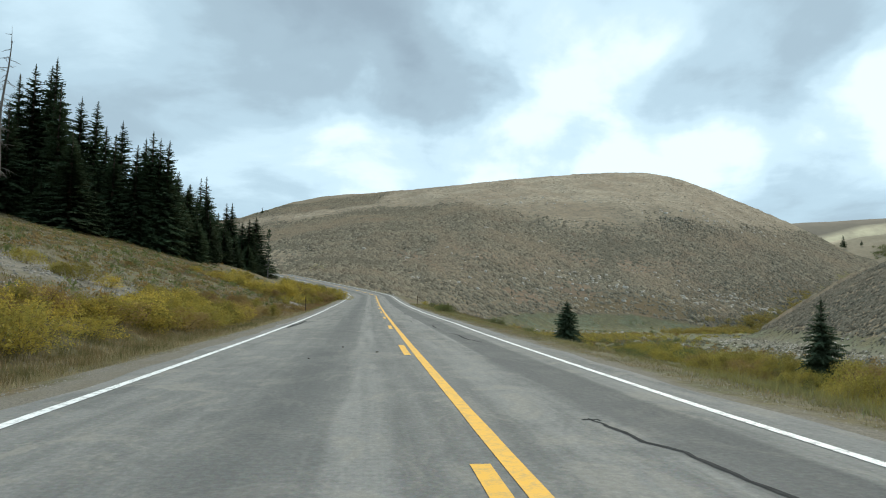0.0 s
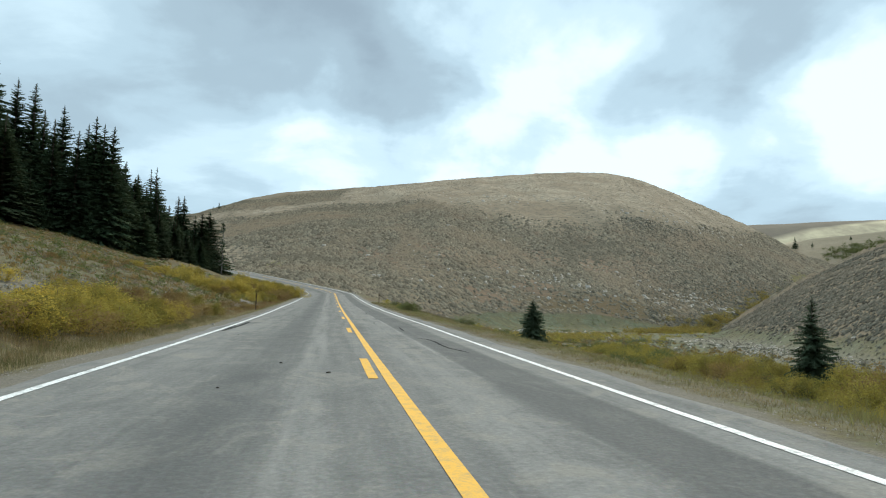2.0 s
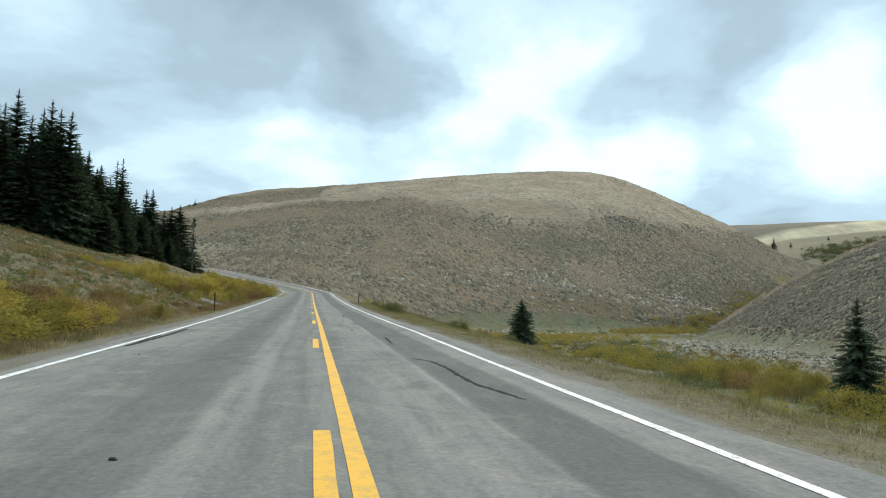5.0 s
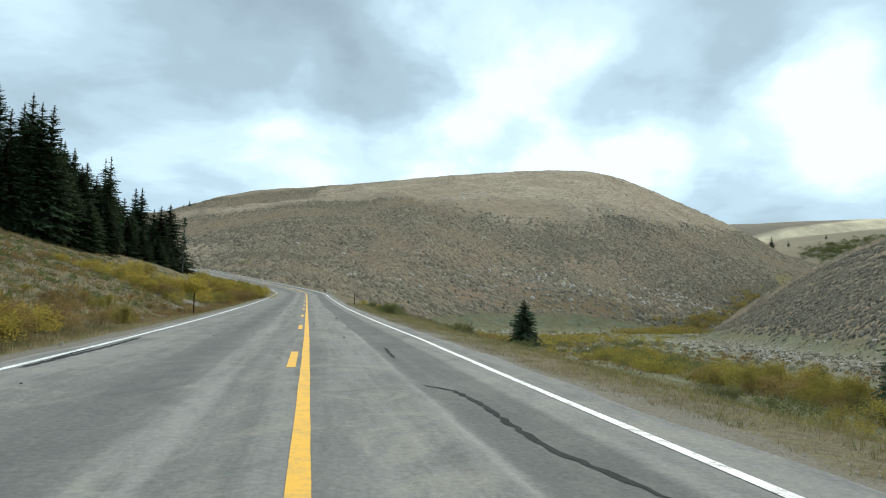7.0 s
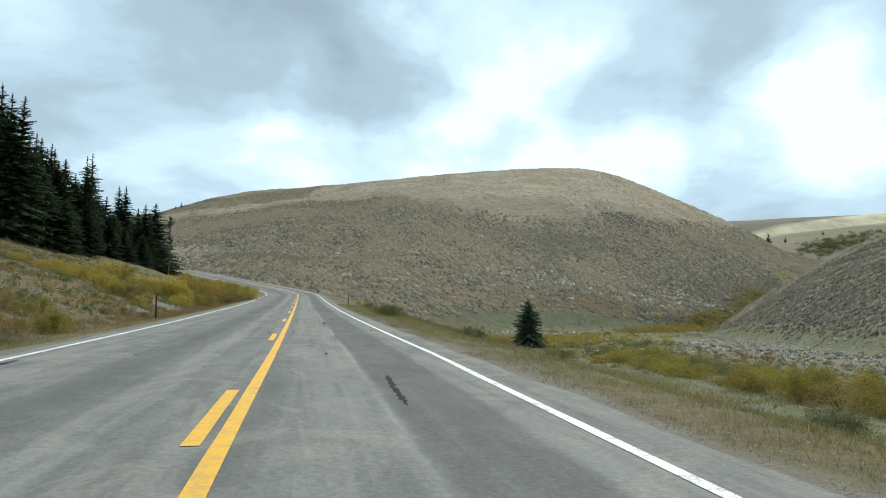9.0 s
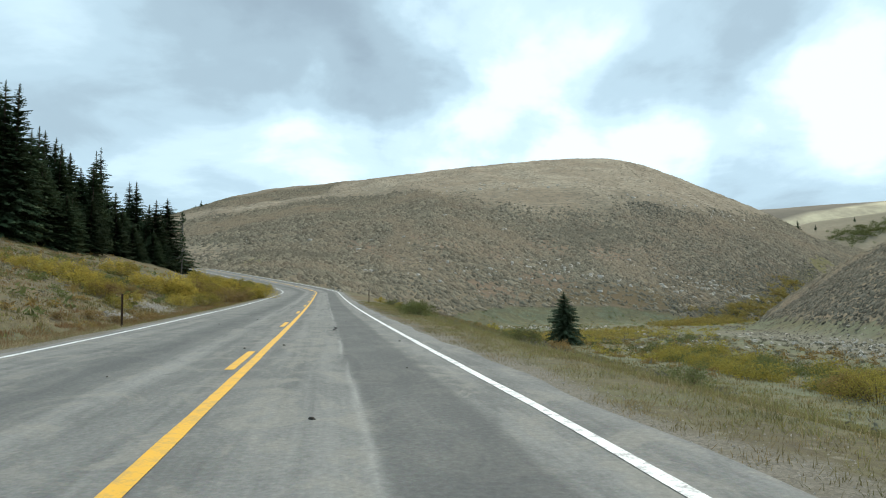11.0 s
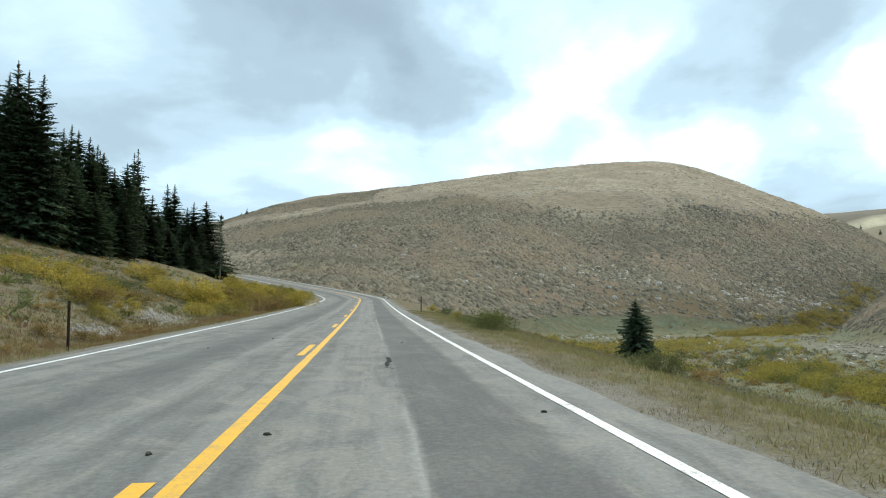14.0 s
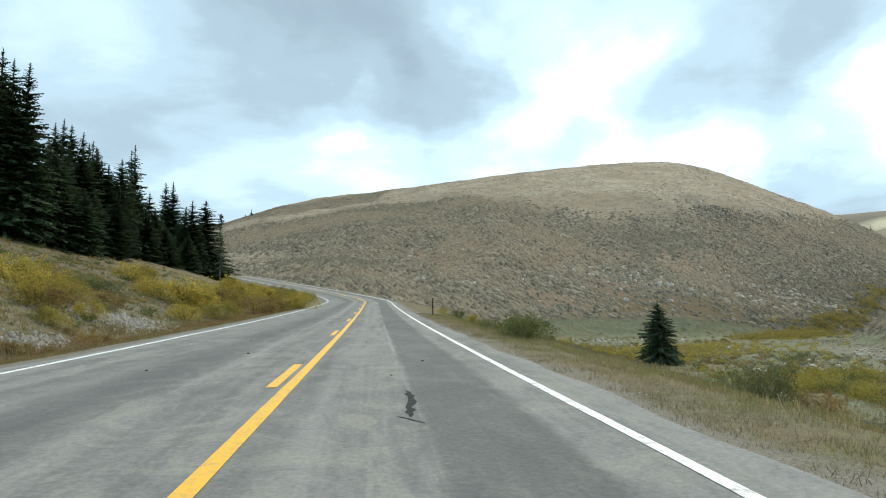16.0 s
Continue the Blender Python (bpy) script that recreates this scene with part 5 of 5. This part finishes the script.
far_bushes("valley_green_brush", np.vstack([drift(90, 58, 505, 770, 600, 815, 9, 14), drift(120, 59, 510, 785, 640, 830, 7, 8), drift(90, 60, 520, 778, 620, 800, 5, 5), drift(80, 67, 506, 800, 562, 806, 5, 10)]), 2.2, 4.5, 60, GREEN_LEAF, "green brush in the side valley")


def mounds(name, places, size0, size1, material, label, tall=0.6, sides=6, category="sagebrush", stretch=1.3, simple=False):
    """Low uneven clumps of brush, each an irregular dome with a ragged rim."""
    r = np.random.RandomState(len(places) + 5)
    places = np.asarray(places)
    n = len(places)
    z = land(places[:, 0], places[:, 1])[0]
    c = np.column_stack([places, z])
    s = size0 + (size1 - size0) * r.rand(n) ** 1.6
    a = np.arange(sides) / sides * 6.283
    rim, mid = [], []
    sx = r.uniform(1.0, stretch, n)
    for k in range(sides):
        ak = a[k] + r.uniform(-0.3, 0.3, n)
        rr = s * r.uniform(0.38, 0.62, n)
        rim.append(c + np.column_stack([np.cos(ak) * rr * sx, np.sin(ak) * rr, -0.25 * s * np.ones(n)]))
        rm = s * r.uniform(0.22, 0.48, n)
        mid.append(c + np.column_stack([np.cos(ak) * rm * sx, np.sin(ak) * rm, tall * s * r.uniform(0.35, 0.95, n)]))
    top = c + np.column_stack([r.uniform(-0.15, 0.15, n) * s, r.uniform(-0.15, 0.15, n) * s, tall * s * r.uniform(0.7, 1.1, n)])
    f = []
    if simple:
        verts, per = np.stack(rim + [top], 1), sides + 1
        f = [(k, (k + 1) % sides, sides) for k in range(sides)]
    else:
        verts, per = np.stack(rim + mid + [top], 1), 2 * sides + 1
        for k in range(sides):
            q = (k + 1) % sides
            f += [(k, q, sides + q), (k, sides + q, sides + k), (sides + k, sides + q, 2 * sides)]
    f = np.array(f, np.int32)
    loops = (np.arange(n, dtype=np.int32)[:, None, None] * per + f[None]).ravel()
    me = bpy.data.meshes.new(name)
    me.vertices.add(n * per)
    me.vertices.foreach_set("co", verts.astype(np.float32).ravel())
    me.loops.add(len(loops))
    me.loops.foreach_set("vertex_index", loops)
    me.polygons.add(len(loops) // 3)
    me.polygons.foreach_set("loop_start", np.arange(0, len(loops), 3, dtype=np.int32))
    me.update(calc_edges=True)
    me.materials.append(material)
    return tagged(new(name, me), label, category, kind="stuff")


def hillside(n, seed, x0, x1, y0, y1, keep):
    r = np.random.RandomState(seed)
    x, y = r.uniform(x0, x1, n), r.uniform(y0, y1, n)
    ok = keep(x, y, r)
    return np.column_stack([x[ok], y[ok]])


def on_hill(x, y, r):
    _, cover, wear = land(x, y)
    thin = 0.5 + 0.5 * waves(x, y * 0.6, 60, 21)
    px, py, _ = on_plan(x, y)
    t = (py - HILL_FOOT_Y(px)) / (470 - HILL_FOOT_Y(px))
    tone = hill_tones(x, y)
    full = (0.95 + 0.20 * thin + 0.18 * waves(x, y, 25, 22)) * (1 - ease(0.05, 0.75, tone[:, 0])) * (1 - 0.6 * tone[:, 1]) * (1 - 0.95 * tone[:, 2]) * (1 - 0.9 * wear[:, 0])
    return (cover[:, 2] > 0.6) & (r.rand(len(x)) < np.clip(full, 0.0, 1)) & (t < 1.03)


def on_flank(x, y, r):
    _, cover, _ = land(x, y)
    away = x - 40 - 0.25 * y
    return (cover[:, 2] < 0.7) & (away > -16) & (away < 25) & (r.rand(len(x)) < ease(-16, 2, away) * (0.55 + 0.45 * waves(x, y, 12, 33)))


def on_side(x, y, r):
    _, cover, _ = land(x, y)
    return (r.rand(len(x)) < 1.6 * cover[:, 2] - 0.35) & (x > 36 + 0.23 * y)


mounds("hill_sagebrush", hillside(320000, 31, -215, 400, 205, 640, on_hill), 0.55, 1.7, SAGE_LEAF, "grey sagebrush dotting the round hill", 0.62, 4, stretch=2.8, simple=True)
mounds("upland_brush", hillside(60000, 38, -215, 400, 330, 640, lambda x, y, r: (hill_tones(x, y)[:, 0] > 0.4) & (land(x, y)[1][:, 2] > 0.6) & (r.rand(len(x)) < 0.5 + 0.5 * waves(x, y * 2, 40, 24))), 0.35, 1.0, UPLAND_SAGE, "sparse pale brush on the hill's upland", 0.45, 4, stretch=3.0, simple=True)
mounds("far_slope_sagebrush", hillside(40000, 39, 90, 230, 290, 420, on_side), 0.4, 1.1, GREY_SAGE, "grey sagebrush where the slope meets the valley", 0.52, 4, stretch=2.2, simple=True)
mounds("flank_sagebrush", hillside(30000, 40, 42, 125, 55, 235, on_flank), 0.16, 0.6, GREY_SAGE, "low grey sagebrush on the slope's foot", 0.5, 4, stretch=2.0, simple=True)
mounds("slope_sagebrush", hillside(112000, 32, 40, 160, 55, 290, on_side), 0.28, 0.92, GREY_SAGE, "grey sagebrush on the slope across the creek", 0.52, 5, stretch=2.2, simple=True)
far_bushes("gully_brush", np.vstack([drift(60, 61, 118, 283, 168, 324, 3.2, 3), drift(45, 63, 168, 324, 249, 415, 3, 3)]), 0.4, 1.0, 60, GREEN_LEAF, "low olive brush in the gully")
far_bushes("foot_brush", np.vstack([drift(170, 68, -5, 224, 55, 258, 3, 5), drift(150, 69, 55, 258, 112, 284, 3, 5)]), 0.25, 0.75, 40, GREEN_LEAF, "low olive brush along the foot of the hill")
far_bushes("foot_grass", np.vstack([drift(500, 76, 0, 214, 62, 248, 6, 9), drift(260, 77, 25, 190, 70, 225, 9, 10)]), 0.15, 0.42, 16, BANK_GRASS, "dry grass clumps on the meadow below the hill", 0.3)
far_bushes("foot_weeds", np.vstack([drift(170, 73, -5, 226, 55, 260, 4, 6), drift(150, 74, 55, 260, 115, 286, 4, 6)]), 0.2, 0.6, 40, RUSSET_LEAF, "rusty weeds along the foot of the hill")
far_bushes("bank_brush", off_stones(strip(900, 12, 150, -9.5, -52, 64)), 0.18, 0.6, 34, GREEN_LEAF, "low dull green brush on the bank", 0.24)
far_bushes("bank_brown_brush", off_stones(strip(900, 12, 150, -10, -58, 65)), 0.16, 0.5, 34, RUSSET_LEAF, "low brown brush on the bank", 0.24)
far_bushes("bank_sagebrush", np.vstack([strip(900, 10, 128, -11, -40, 33), strip(150, 15, 100, 8, 15, 34)]), 0.18, 0.45, 70, SAGE_TWIGS, "small grey sagebrush beside the road", 0.09)
far_bushes("creek_brush", np.vstack([strip(260, 14, 100, 34, 62, 35), strip(300, 90, 180, 34, 70, 36)]), 0.25, 0.65, 40, RUSSET_LEAF, "low russet and grey brush on the creek flat", 0.22)
far_bushes("flat_sagebrush", strip(1000, 60, 190, 46, 80, 37), 0.22, 0.5, 36, SAGE_TWIGS, "grey sagebrush on the creek flat", 0.22)


def pebbles(name, places, s0, s1, material, label):
    return mounds(name, places, s0, s1, material, label, 0.45, 5, "gravel", simple=True)


pebbles("shoulder_gravel", np.vstack([strip(7000, 1, 80, 4.4, 5.9, 41, 1.3), strip(4000, 4, 90, -5.2, -6.6, 42, 1.3)]), 0.012, 0.036, GRAVEL, "loose grey gravel on the road's shoulders")
pebbles("bank_rubble", np.vstack([strip(4200, 12, 50, -11.5, -30, 43), clumped(strip(9000, 36, 118, -9.5, -38, 44), 7.0, 97, 0.45)]), 0.05, 0.24, BANK_STONE, "grey-brown limestone rubble on the bank")


def scattered(seed, *heaps):
    """Places in loose heaps: x, y, how many, how wide, how deep."""
    r = np.random.RandomState(seed)
    return np.vstack([np.column_stack([x + r.normal(0, w, n), y + r.normal(0, d, n)]) for x, y, n, w, d in heaps])


mounds("hill_rocks", scattered(71, (129, 312, 50, 8, 4.5), (143, 313, 50, 7, 4), (39, 282, 20, 8, 3), (54, 296, 18, 9, 3), (82, 295, 8, 6, 3), (66, 297, 24, 7, 5), (84, 296, 24, 8, 5), (120, 302, 24, 7, 4), (32, 354, 14, 9, 6), (10, 280, 10, 9, 5), (-5, 305, 10, 14, 8), (203, 441, 34, 14, 5), (170, 430, 30, 16, 6), (60, 440, 20, 20, 8), (100, 450, 20, 18, 8), (105, 322, 30, 10, 5), (60, 306, 22, 9, 4), (0, 262, 14, 9, 5)), 0.35, 1.4, WHITE_ROCK, "bleached limestone showing through the hill's sagebrush", 0.62, 5, "rock", 2.6)
mounds("bank_stones", scattered(75, *[(cx, cy, n, 0.72 * sx, 0.72 * sy) for (cx, cy, sx, sy), n in zip(STONY, (520, 260, 420))]), 0.05, 0.22, ROCK, "pale limestone rubble on bare patches of bank", 0.5, 5, "rock", 1.5)
mounds("flat_stones", drift(190, 96, 52, 94, 76, 150, 4, 7), 0.15, 0.6, WHITE_ROCK, "pale stones strewn over the creek flat", 0.6, 5, "rock", 1.5)
mounds("meadow_stones", scattered(72, (31, 205, 26, 17, 20), (45, 190, 16, 8, 10), (33, 234, 46, 12, 6), (16, 224, 24, 8, 5)), 0.35, 1.0, WHITE_ROCK, "pale stones on the meadow below the hill", 0.55, 5, "rock", 1.5)
